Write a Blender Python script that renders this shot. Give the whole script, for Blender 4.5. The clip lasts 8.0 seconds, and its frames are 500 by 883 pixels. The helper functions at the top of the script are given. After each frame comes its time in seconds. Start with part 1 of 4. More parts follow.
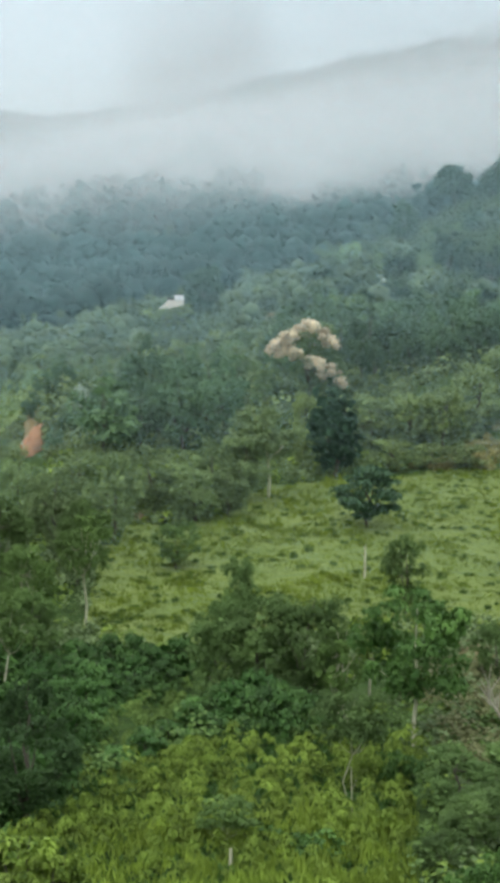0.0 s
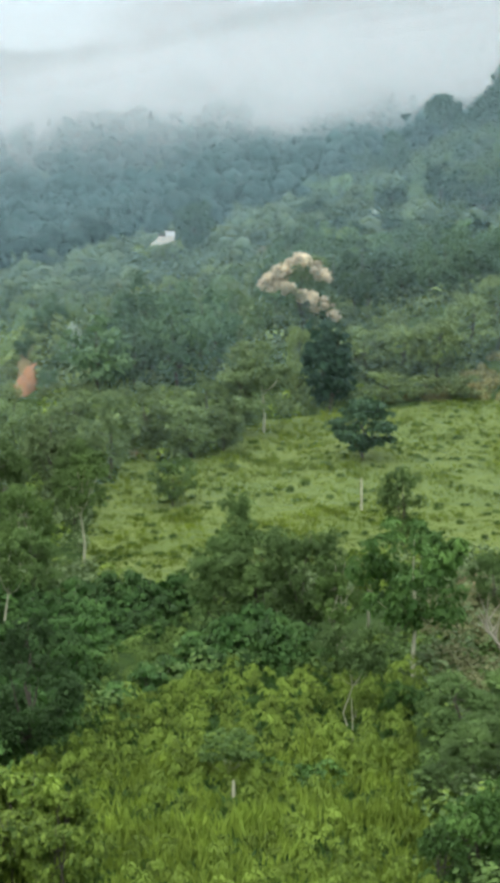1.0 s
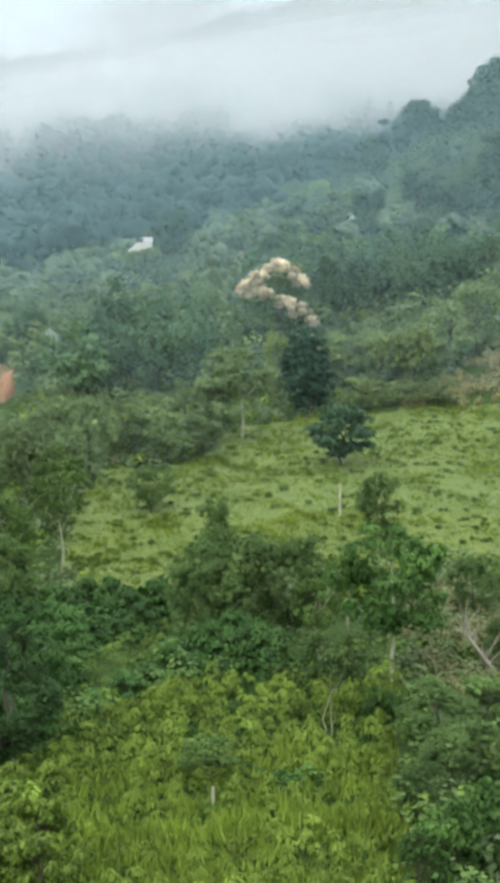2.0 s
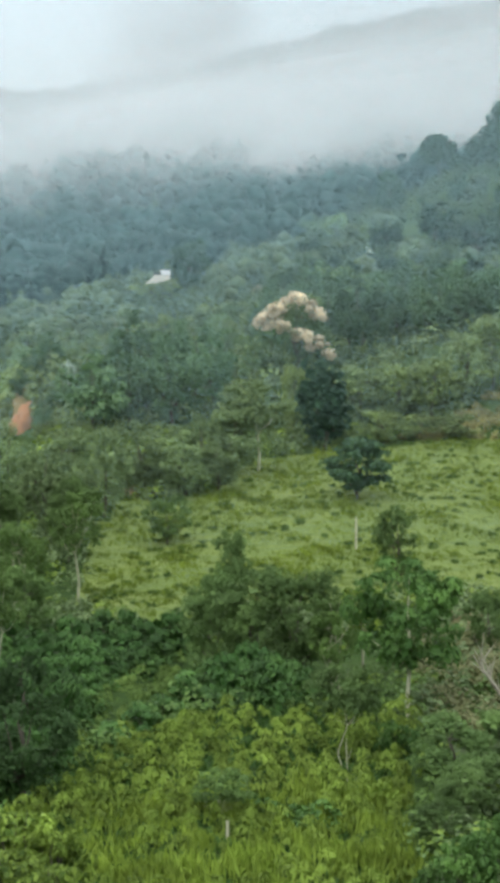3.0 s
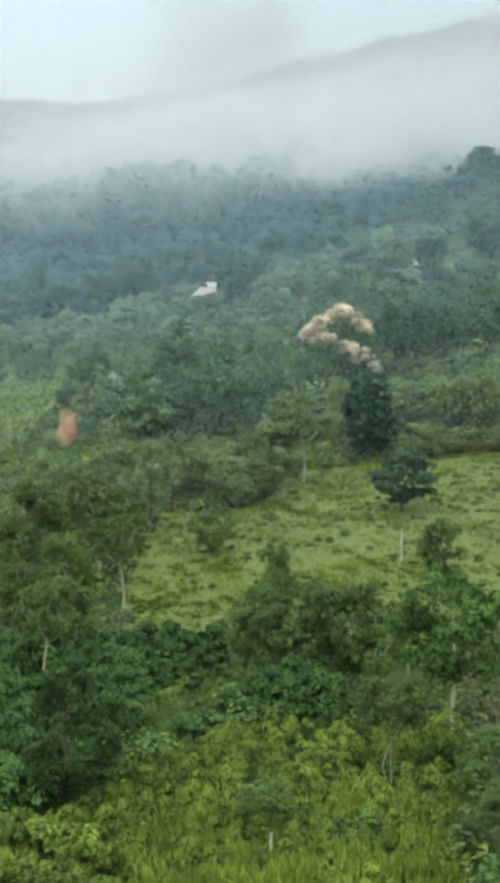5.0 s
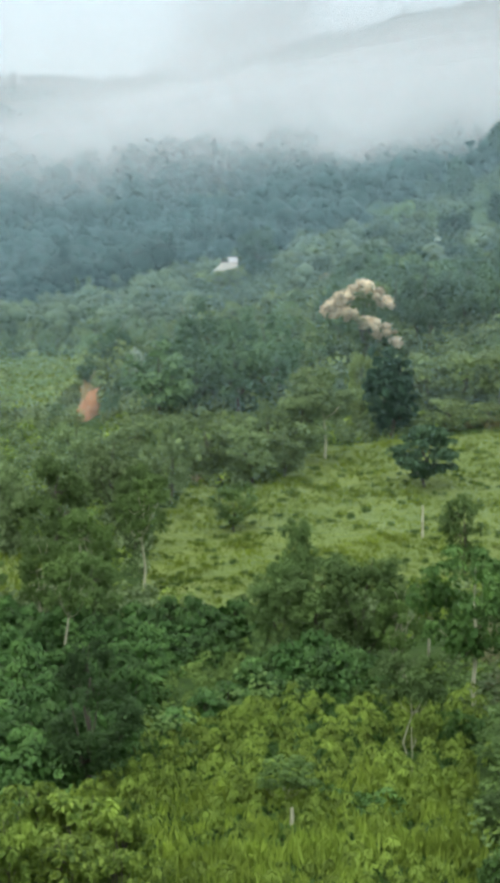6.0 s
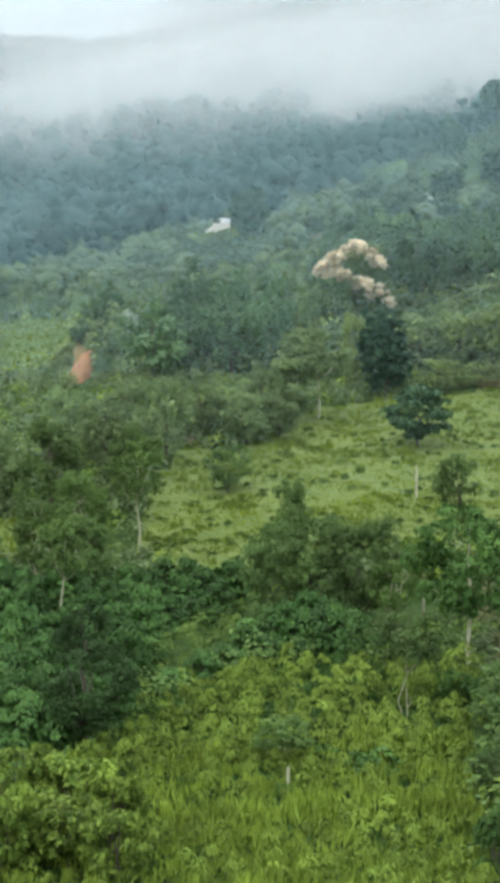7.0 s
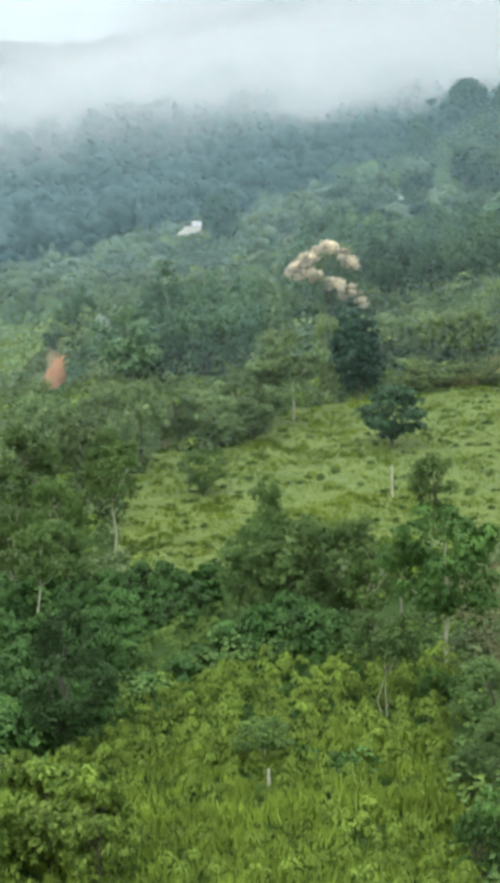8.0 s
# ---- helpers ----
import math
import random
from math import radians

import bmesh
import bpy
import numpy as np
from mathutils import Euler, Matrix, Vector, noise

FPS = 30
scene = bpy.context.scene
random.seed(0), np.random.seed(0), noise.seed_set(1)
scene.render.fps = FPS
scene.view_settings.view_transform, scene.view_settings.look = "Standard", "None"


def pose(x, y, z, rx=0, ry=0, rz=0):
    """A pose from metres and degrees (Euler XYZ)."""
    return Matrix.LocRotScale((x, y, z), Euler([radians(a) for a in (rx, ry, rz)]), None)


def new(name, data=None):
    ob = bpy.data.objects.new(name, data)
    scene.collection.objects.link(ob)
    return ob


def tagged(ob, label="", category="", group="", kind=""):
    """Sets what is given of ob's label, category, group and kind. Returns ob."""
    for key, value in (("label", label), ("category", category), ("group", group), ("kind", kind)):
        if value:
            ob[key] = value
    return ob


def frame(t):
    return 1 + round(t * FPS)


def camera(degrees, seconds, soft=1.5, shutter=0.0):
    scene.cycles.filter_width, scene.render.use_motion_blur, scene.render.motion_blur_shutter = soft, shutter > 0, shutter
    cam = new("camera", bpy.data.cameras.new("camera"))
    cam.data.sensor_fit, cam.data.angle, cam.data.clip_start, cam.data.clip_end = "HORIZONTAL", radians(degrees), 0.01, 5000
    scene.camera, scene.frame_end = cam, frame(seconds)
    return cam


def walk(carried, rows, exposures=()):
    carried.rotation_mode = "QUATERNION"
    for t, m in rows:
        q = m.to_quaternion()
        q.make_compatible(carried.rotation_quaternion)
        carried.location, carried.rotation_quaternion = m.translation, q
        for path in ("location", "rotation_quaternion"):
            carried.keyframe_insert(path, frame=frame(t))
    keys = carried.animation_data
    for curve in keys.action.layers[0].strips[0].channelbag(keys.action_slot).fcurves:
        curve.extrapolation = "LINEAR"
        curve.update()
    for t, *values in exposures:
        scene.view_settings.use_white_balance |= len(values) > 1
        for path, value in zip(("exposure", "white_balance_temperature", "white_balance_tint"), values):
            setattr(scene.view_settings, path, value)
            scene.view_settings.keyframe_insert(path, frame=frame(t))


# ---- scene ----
cam = camera(16.0, 8.0, soft=5.2)
EYE_HEIGHT = 21.0
# seconds, pitch, yaw, lean of a hand-held long lens that turns where it stands
ROWS = [
    (0.0, -3.98, -0.06, 0.93),
    (0.1, -4.24, -0.57, 0.66),
    (0.2, -4.38, -0.99, 0.38),
    (0.3, -4.65, -1.31, 0.11),
    (0.4, -4.82, -1.07, -0.16),
    (0.5, -5.01, -0.77, -0.43),
    (0.6, -5.03, -0.76, -0.40),
    (0.7, -4.83, -0.73, -0.36),
    (0.8, -4.94, -0.12, -0.32),
    (0.9, -5.02, -0.08, -0.29),
    (1.0, -6.07, -0.24, -0.25),
    (1.1, -5.56, -0.31, -0.30),
    (1.2, -5.96, -0.39, -0.34),
    (1.3, -6.12, -0.62, -0.39),
    (1.4, -5.64, -0.58, -0.44),
    (1.5, -5.58, -0.56, -0.49),
    (1.6, -6.00, -0.63, -0.44),
    (1.7, -6.13, -0.98, -0.39),
    (2.8, -4.72, -0.51, -0.11),
    (2.9, -4.71, -0.43, -0.10),
    (3.0, -4.83, -0.41, -0.10),
    (3.1, -4.66, -0.48, -0.08),
    (3.2, -4.37, -0.56, -0.07),
    (3.3, -4.42, -0.76, -0.05),
    (3.4, -4.08, -0.92, -0.04),
    (3.5, -3.98, -0.66, -0.02),
    (3.6, -3.81, -0.73, -0.00),
    (3.7, -3.46, -0.53, 0.02),
    (3.8, -3.46, -0.25, 0.04),
    (3.9, -3.52, -0.25, 0.06),
    (4.0, -3.95, 0.07, 0.08),
    (4.1, -4.24, 0.13, 0.10),
    (4.2, -4.26, 0.08, 0.11),
    (5.3, -4.73, 1.27, -0.00),
    (5.4, -4.85, 1.22, -0.00),
    (5.5, -4.90, 1.32, -0.01),
    (5.6, -4.89, 1.48, -0.00),
    (5.8, -4.98, 1.60, -0.00),
    (6.0, -5.23, 1.74, 0.00),
    (6.2, -5.25, 1.89, -0.00),
    (6.4, -5.69, 2.22, -0.01),
    (6.5, -5.78, 2.23, -0.01),
    (6.6, -5.98, 2.30, -0.09),
    (6.7, -5.86, 2.14, -0.17),
    (6.8, -5.95, 1.92, -0.25),
    (6.9, -6.11, 1.61, -0.32),
    (7.0, -6.48, 1.54, -0.40),
    (7.1, -6.49, 1.44, -0.54),
    (7.2, -6.20, 1.45, -0.68),
    (7.3, -5.92, 1.44, -0.82),
    (7.4, -6.32, 1.36, -0.96),
    (7.5, -6.27, 1.57, -1.10),
    (7.6, -6.64, 1.26, -1.13),
    (7.8, -6.51, 0.94, -1.19),
    (8.0, -6.42, 0.73, -1.26),
]
walk(cam, [(t, pose(0, 0, EYE_HEIGHT, 90 + pitch, 0, yaw) @ pose(0, 0, 0, 0, 0, lean)) for t, pitch, yaw, lean in ROWS],
     exposures=[(0.0, -0.13), (0.5, -0.02), (1.0, 0.06), (1.5, 0.20), (3.0, 0.0), (3.5, -0.04), (4.0, -0.11), (5.5, 0.0), (6.5, 0.06), (7.0, 0.12), (8.0, 0.20)])

# ---- sky and light: a bright overcast morning ----
SUN_UP, SUN_ROUND = radians(52), radians(215)
world = bpy.data.worlds.new("overcast_sky")
scene.world = world
world.use_nodes = True
wn, wl = world.node_tree.nodes, world.node_tree.links
wn.clear()
sky = wn.new("ShaderNodeTexSky")
sky.sky_type, sky.sun_disc = "NISHITA", False
sky.sun_elevation, sky.sun_rotation = SUN_UP, SUN_ROUND
sky_light = wn.new("ShaderNodeBackground")
sky_light.inputs["Strength"].default_value = 0.08
wl.new(sky.outputs[0], sky_light.inputs[0])
deck = wn.new("ShaderNodeTexNoise")
deck.inputs["Scale"].default_value, deck.inputs["Detail"].default_value = 2.2, 5
deck_ramp = wn.new("ShaderNodeValToRGB")
deck_ramp.color_ramp.elements[0].position, deck_ramp.color_ramp.elements[0].color = 0.3, (0.745, 0.79, 0.80, 1)
deck_ramp.color_ramp.elements[1].position, deck_ramp.color_ramp.elements[1].color = 0.7, (0.89, 0.93, 0.94, 1)
wl.new(deck.outputs[0], deck_ramp.inputs[0])
deck_light = wn.new("ShaderNodeBackground")
# an overcast deck is three times as bright overhead as at the horizon
where = wn.new("ShaderNodeTexCoord")
height = wn.new("ShaderNodeSeparateXYZ")
wl.new(where.outputs["Generated"], height.inputs[0])
brighter = wn.new("ShaderNodeMapRange")
for i, v in ((1, 0.0), (2, 1.0), (3, 0.66), (4, 2.3)):
    brighter.inputs[i].default_value = v
wl.new(height.outputs[2], brighter.inputs[0])
wl.new(brighter.outputs[0], deck_light.inputs["Strength"])
wl.new(deck_ramp.outputs[0], deck_light.inputs[0])
both = wn.new("ShaderNodeAddShader")
wl.new(sky_light.outputs[0], both.inputs[0])
wl.new(deck_light.outputs[0], both.inputs[1])
wl.new(both.outputs[0], wn.new("ShaderNodeOutputWorld").inputs[0])

sun = new("sun", bpy.data.lights.new("sun", "SUN"))
sun.data.energy, sun.data.angle, sun.data.color = 0.9, radians(40), (1.0, 0.98, 0.93)
sun.matrix_world = pose(0, 0, 300, 90 - math.degrees(SUN_UP), 0, 180 - math.degrees(SUN_ROUND))

# ---- the land ----
def bump(v, a, b):
    """0 below a, 1 above b, smooth between."""
    u = np.clip((np.asarray(v, float) - a) / (b - a), 0, 1)
    return u * u * (3 - 2 * u)


SLOPE_Y = np.array([-80, -20, 0, 12, 30, 50, 85, 115, 165, 210, 260, 340, 420, 500, 650, 800, 1000, 1150, 1400, 2200, 4500.0])
SLOPE_Z = np.array([21.5, 21, 20.6, 16, 5, 0.6, 0, 0.2, 5.4, 11, 15, 20.5, 27, 33, 58, 92, 139, 155, 134, 88, 60.0])
FINE_Y = np.linspace(-80, 4500, 9161)
FINE_Z = np.interp(FINE_Y, SLOPE_Y, SLOPE_Z)
for _ in range(2):
    FINE_Z = np.convolve(np.pad(FINE_Z, 20, mode="edge"), np.ones(41) / 41, mode="valid")


def ground_z(x, y):
    """Height of the land: a valley floor, a pasture slope, a wooded rise with a spur, and the cloud-capped mountain."""
    x, y = np.asarray(x, float), np.asarray(y, float)
    z = np.interp(y, FINE_Y, FINE_Z)
    z = z + 0.10 * np.clip(x, -40, 60) * bump(y, 150, 240) * (1 - bump(y, 480, 620))
    z = z + 1.3 * np.sin(x / 9.0 + 0.7) * bump(y, 170, 260) * (1 - bump(y, 520, 700))
    spur = np.clip(x - 6 - 0.02 * (y - 430), 0, 260)
    z = z + 0.33 * spur * bump(y, 260, 430) * (1 - bump(y, 440, 620))
    z = z + 0.22 * np.clip(x, -80, 260) * bump(y, 620, 1050) * (1 - bump(y, 1500, 2500))
    z = z + 6 * np.sin(x / 31.0 + 1.0) * bump(y, 520, 720) + 4 * np.sin(x / 57.0 + y / 90.0) * bump(y, 600, 900)
    # a scrubby hillock that climbs eastwards above the pasture, and the rise's western shoulder falling away
    z = z + np.clip(0.28 * (x - 15), -1.2, 5.5) * bump(x, 4, 10) * bump(y, 180, 203) * (1 - bump(y, 207, 232))
    z = z - 0.20 * np.clip(-x - 24, 0, 45) * bump(y, 245, 320) * (1 - bump(y, 500, 640))
    # a ravine that runs up the mountain between two wooded shoulders
    z = z - 16 * np.exp(-((x - 0.03 * y) / (0.022 * y + 4)) ** 2) * bump(y, 540, 700) * (1 - bump(y, 1000, 1200))
    z = z + 4 * np.exp(-((x + 0.085 * y) / (0.03 * y + 4)) ** 2) * bump(y, 520, 640) * (1 - bump(y, 760, 1000))
    z = z + 3.2 * bump(y, 186, 195) * (1 - bump(y, 206, 226)) * bump(x, -28, -25) * (1 - bump(x, -21, -18))
    # the mountain's crest climbs eastwards
    crest = np.interp(x, [-300, -200, -164, -118, -80, -14, 50, 110, 300], [112, 121, 129, 136, 141, 154, 171, 183, 202]) + 1.5 * np.sin(x / 8.0)
    near = bump(y, 960, 1090) * (1 - bump(y, 1170, 1500))
    z = z * (1 - near) + crest * near
    z = z + 0.25 * np.sin(x * 0.5 + y * 0.23) * np.sin(y * 0.31 - x * 0.2) * bump(y, 40, 60)
    return z


def patchy(x, y, size, seed):
    """Smooth random patches of about that size, 0 to 1."""
    lattice = np.random.default_rng(seed).uniform(0, 1, (64, 64))
    u, v = np.asarray(x, float) / size, np.asarray(y, float) / size
    i, j = np.floor(u).astype(int), np.floor(v).astype(int)
    fu, fv = bump(u - i, 0, 1), bump(v - j, 0, 1)
    a, b = lattice[i % 64, j % 64], lattice[(i + 1) % 64, j % 64]
    c, d = lattice[i % 64, (j + 1) % 64], lattice[(i + 1) % 64, (j + 1) % 64]
    return (a * (1 - fu) + b * fu) * (1 - fv) + (c * (1 - fu) + d * fu) * fv


def inside(x, y, poly):
    """Whether points lie in a plan polygon."""
    x, y = np.asarray(x, float), np.asarray(y, float)
    hit = np.zeros(x.shape, bool)
    for (x0, y0), (x1, y1) in zip(poly, poly[1:] + poly[:1]):
        cross = (y0 > y) != (y1 > y)
        hit ^= cross & (x < (x1 - x0) * (y - y0) / ((y1 - y0) or 1e-9) + x0)
    return hit


PASTURE = [(-10.5, 115), (-11.3, 130), (-10.3, 145), (-8.8, 149), (-5.5, 146), (-0.9, 155), (1.6, 164), (8.6, 168), (14, 169),
           (24, 173), (34, 174), (30, 118), (14.5, 117), (9, 114), (4, 115), (-3, 110), (-6.6, 111)]
WEEDS = [(-14, 50), (-11, 62), (-8.8, 69), (-7.7, 75), (-6.6, 78), (-4.2, 82.5), (-1.2, 86), (2, 86.5), (3.9, 87.5), (6.5, 84), (8.3, 83), (7.2, 74), (6.4, 64), (5.9, 50)]
STRIP = [(-6.9, 79.5), (-7.4, 87), (-5.9, 94), (-3.6, 99.5), (-1.6, 99), (-2.6, 93), (-3.4, 88), (-4.8, 85.5), (-5.8, 82)]
COFFEE_PLOT = [(-22, 66), (-8.2, 66), (-8.2, 78), (-7.4, 87), (-5, 95), (-2, 88), (4.5, 88), (4.5, 96), (-3, 99), (-6, 103), (-22, 103)]
LEA = [(-26, 112), (-17.2, 112), (-18.3, 124), (-27, 125)]
DRY_BANK = [(13, 171.5), (20, 171), (29, 173), (38, 176), (38, 190), (27, 189), (23, 182), (20, 175)]
GLADE = [(-43, 240), (-31, 244), (-25.8, 212), (-25.2, 198), (-25.6, 188), (-26, 180), (-33, 180), (-42, 205)]

# ---- materials ----


def material(name):
    m = bpy.data.materials.new(name)
    m.use_nodes = True
    n = m.node_tree.nodes
    return m, n, m.node_tree.links, n["Principled BSDF"]


def mixed(n, l, fac, a, b):
    node = n.new("ShaderNodeMix")
    node.data_type = "RGBA"
    for sock, v in ((node.inputs[0], fac), (node.inputs[6], a), (node.inputs[7], b)):
        if isinstance(v, bpy.types.NodeSocket):
            l.new(v, sock)
        else:
            sock.default_value = v if isinstance(v, float) else (*v, 1)
    return node.outputs[2]


def noise_of(n, l, scale, detail=4.0, world_space=True):
    tex = n.new("ShaderNodeTexNoise")
    tex.inputs["Scale"].default_value, tex.inputs["Detail"].default_value = scale, detail
    where = n.new("ShaderNodeNewGeometry" if world_space else "ShaderNodeTexCoord")
    l.new(where.outputs["Position" if world_space else "Object"], tex.inputs["Vector"])
    return tex.outputs[0]


def ramped(n, l, value, low, high):
    r = n.new("ShaderNodeMapRange")
    r.inputs[1].default_value, r.inputs[2].default_value = low, high
    l.new(value, r.inputs[0])
    return r.outputs[0]


def spread_of(n, l, value, low, high, top=1.0):
    r = n.new("ShaderNodeMapRange")
    r.inputs[2].default_value, r.inputs[3].default_value, r.inputs[4].default_value = top, low, high
    l.new(value, r.inputs[0])
    return r.outputs[0]


def leaf_material(name, dark, light, tint, rough=0.5, through_light=0.2, patch=0.5, cell=0.0, gloss=0.15, vary=(0.2, 0.72), depths=(0.72, 1.3)):
    """Leaves: each one its own shade, each plant its own tint and depth of green, patches of new growth, some light
    passing
    through. cell: the width of one crown where many are one mesh. gloss: specular level, raised on the hillside woods
    to
    lift them as haze would. vary, depths: how far single leaves and whole plants differ."""
    m, n, l, bsdf = material(name)
    geo = n.new("ShaderNodeNewGeometry")
    colour = mixed(n, l, spread_of(n, l, geo.outputs["Random Per Island"], *vary), dark, light)
    info = n.new("ShaderNodeObjectInfo")
    own = info.outputs["Random"]
    if cell:
        cells = n.new("ShaderNodeTexVoronoi")
        cells.inputs["Scale"].default_value = 1 / cell
        l.new(geo.outputs["Position"], cells.inputs["Vector"])
        split = n.new("ShaderNodeSeparateColor")
        l.new(cells.outputs["Color"], split.inputs[0])
        own = split.outputs[0]
    colour = mixed(n, l, spread_of(n, l, own, 0.0, 0.6), colour, tint)
    fresh = ramped(n, l, noise_of(n, l, patch), 0.5, 0.75)
    colour = mixed(n, l, fresh, colour, [min(1, c * 1.25) for c in light])
    depth = n.new("ShaderNodeHueSaturation")
    twice = n.new("ShaderNodeMath")
    twice.operation = "PINGPONG"
    twice.inputs[1].default_value = 0.17
    l.new(own, twice.inputs[0])
    l.new(spread_of(n, l, twice.outputs[0], *depths, 0.17), depth.inputs["Value"])
    l.new(colour, depth.inputs["Color"])
    colour = depth.outputs[0]
    l.new(colour, bsdf.inputs["Base Color"])
    bsdf.inputs["Roughness"].default_value = rough
    bsdf.inputs["Specular IOR Level"].default_value = gloss
    glow = n.new("ShaderNodeBsdfTranslucent")
    l.new(mixed(n, l, 0.4, colour, light), glow.inputs[0])
    mix = n.new("ShaderNodeMixShader")
    mix.inputs[0].default_value = through_light
    l.new(bsdf.outputs[0], mix.inputs[1])
    l.new(glow.outputs[0], mix.inputs[2])
    l.new(mix.outputs[0], n["Material Output"].inputs[0])
    return m


def plain_material(name, a, b, scale, rough=0.85, bump_scale=12.0, bump_strength=0.4):
    m, n, l, bsdf = material(name)
    broad = mixed(n, l, ramped(n, l, noise_of(n, l, scale), 0.3, 0.7), a, b)
    fine = ramped(n, l, noise_of(n, l, scale * 11), 0.2, 0.9)
    l.new(mixed(n, l, fine, broad, [c * 0.6 for c in a]), bsdf.inputs["Base Color"])
    bsdf.inputs["Roughness"].default_value = rough
    rise = n.new("ShaderNodeBump")
    rise.inputs["Strength"].default_value = bump_strength
    l.new(noise_of(n, l, bump_scale), rise.inputs["Height"])
    l.new(rise.outputs[0], bsdf.inputs["Normal"])
    return m


OPEN_LEAF = leaf_material("broad_leaf", (0.043, 0.085, 0.022), (0.137, 0.221, 0.055), (0.084, 0.138, 0.037))
DARK_LEAF = leaf_material("dark_leaf", (0.024, 0.058, 0.016), (0.072, 0.136, 0.040), (0.041, 0.084, 0.026), 0.55)
DEEP_LEAF = leaf_material("deep_leaf", (0.019, 0.046, 0.030), (0.050, 0.096, 0.056), (0.031, 0.068, 0.043), 0.55)
OLIVE_LEAF = leaf_material("olive_leaf", (0.098, 0.158, 0.064), (0.218, 0.300, 0.122), (0.154, 0.212, 0.088), 0.6, 0.25, 0.5, 0.0, 0.2)
LIGHT_LEAF = leaf_material("light_leaf", (0.034, 0.076, 0.012), (0.250, 0.345, 0.058), (0.110, 0.176, 0.032), 0.5, 0.2, 0.5, 0.0, 0.15, (0.0, 0.9))
COFFEE_LEAF = leaf_material("coffee_leaf", (0.017, 0.056, 0.012), (0.098, 0.192, 0.046), (0.034, 0.088, 0.021), 0.45, 0.04, 0.5, 0.0, 0.15, (0.2, 0.75))
WEED_LEAF = leaf_material("weed_leaf", (0.090, 0.150, 0.022), (0.232, 0.318, 0.056), (0.158, 0.226, 0.038), 0.55, 0.14, 0.22, 0.9, 0.15, (0.2, 0.72), (0.66, 1.36))
GRASS_BLADE = leaf_material("grass_blade", (0.115, 0.185, 0.024), (0.250, 0.335, 0.050), (0.180, 0.252, 0.035), 0.6, 0.2, 0.35, 1.2)
PASTURE_BLADE = leaf_material("pasture_blade", (0.089, 0.137, 0.017), (0.173, 0.229, 0.030), (0.126, 0.175, 0.022), 0.65, 0.2, 0.10, 0.6)
WOOD_LEAF = leaf_material("woodland_leaf", (0.065, 0.130, 0.057), (0.225, 0.317, 0.123), (0.122, 0.194, 0.085), 0.6, 0.3, 0.12, 0.0, 0.3, (0.34, 0.62), (0.64, 1.34))
RISE_LEAF = leaf_material("rise_leaf", (0.040, 0.077, 0.041), (0.135, 0.190, 0.089), (0.074, 0.113, 0.060), 0.6, 0.3, 0.12, 6.0, 0.3, (0.34, 0.62), (0.66, 1.34))
SCRUB_LEAF = leaf_material("scrub_leaf", (0.103, 0.158, 0.059), (0.225, 0.300, 0.109), (0.164, 0.217, 0.083), 0.6, 0.34, 0.12, 3.5, 0.3, (0.34, 0.62), (0.66, 1.34))
# haze blue is put into the far leaves' colour, darkened to offset the mist layers
HAZED_FAR_LEAF = leaf_material("hazed_far_leaf", (0.004, 0.020, 0.021), (0.026, 0.059, 0.052), (0.012, 0.034, 0.033), 0.6, 0.2, 0.06, 9.0, 0.15, (0.36, 0.6), (0.66, 1.4))
DULL_LEAF = leaf_material("dull_leaf", (0.053, 0.103, 0.030), (0.136, 0.215, 0.063), (0.091, 0.146, 0.045), 0.6)
FRESH_LEAF = leaf_material("fresh_leaf", (0.026, 0.072, 0.017), (0.104, 0.195, 0.042), (0.052, 0.112, 0.027), 0.45)
STRIP_LEAF = leaf_material("strip_leaf", (0.066, 0.124, 0.028), (0.180, 0.270, 0.068), (0.118, 0.184, 0.044), 0.55, 0.14, 0.22, 0.9)
DRY_LEAF = leaf_material("dry_leaf", (0.086, 0.100, 0.040), (0.178, 0.180, 0.078), (0.128, 0.134, 0.056))
SHADED_TUSSOCK_LEAF = leaf_material("shaded_tussock_leaf", (0.030, 0.063, 0.014), (0.083, 0.132, 0.029), (0.050, 0.090, 0.020), 0.6, 0.1)
TAN_GRASS = leaf_material("tan_grass", (0.16, 0.165, 0.062), (0.33, 0.30, 0.125), (0.24, 0.225, 0.09), 0.7, 0.2, 0.3, 1.5)
SPUR_SCRUB = leaf_material("spur_scrub_leaf", (0.022, 0.049, 0.023), (0.079, 0.121, 0.050), (0.041, 0.071, 0.033), 0.6, 0.3, 0.12, 3.5, 0.3, (0.34, 0.62), (0.66, 1.34))
SHADE_LEAF = leaf_material("shade_leaf", (0.029, 0.074, 0.040), (0.122, 0.198, 0.088), (0.063, 0.117, 0.058), 0.6, 0.25, 0.12, 0.0, 0.25, (0.34, 0.62), (0.6, 1.42))
STOREY_LEAF = leaf_material("storey_leaf", (0.014, 0.044, 0.022), (0.072, 0.130, 0.056), (0.032, 0.074, 0.034), 0.5, 0.1, 0.5, 0.0, 0.15)
SPUR_LEAF = leaf_material("spur_leaf", (0.012, 0.034, 0.018), (0.044, 0.086, 0.042), (0.022, 0.052, 0.028), 0.55, 0.2)
PALE_LEAF = leaf_material("pale_leaf", (0.22, 0.28, 0.20), (0.42, 0.48, 0.38), (0.30, 0.38, 0.28))
BLOOM = leaf_material("cream_bloom", (0.46, 0.39, 0.26), (0.74, 0.66, 0.48), (0.58, 0.50, 0.36), 0.7, 0.2)
PALE_BARK = plain_material("pale_bark", (0.58, 0.57, 0.38), (0.38, 0.38, 0.24), 1.6, 0.9, 20)
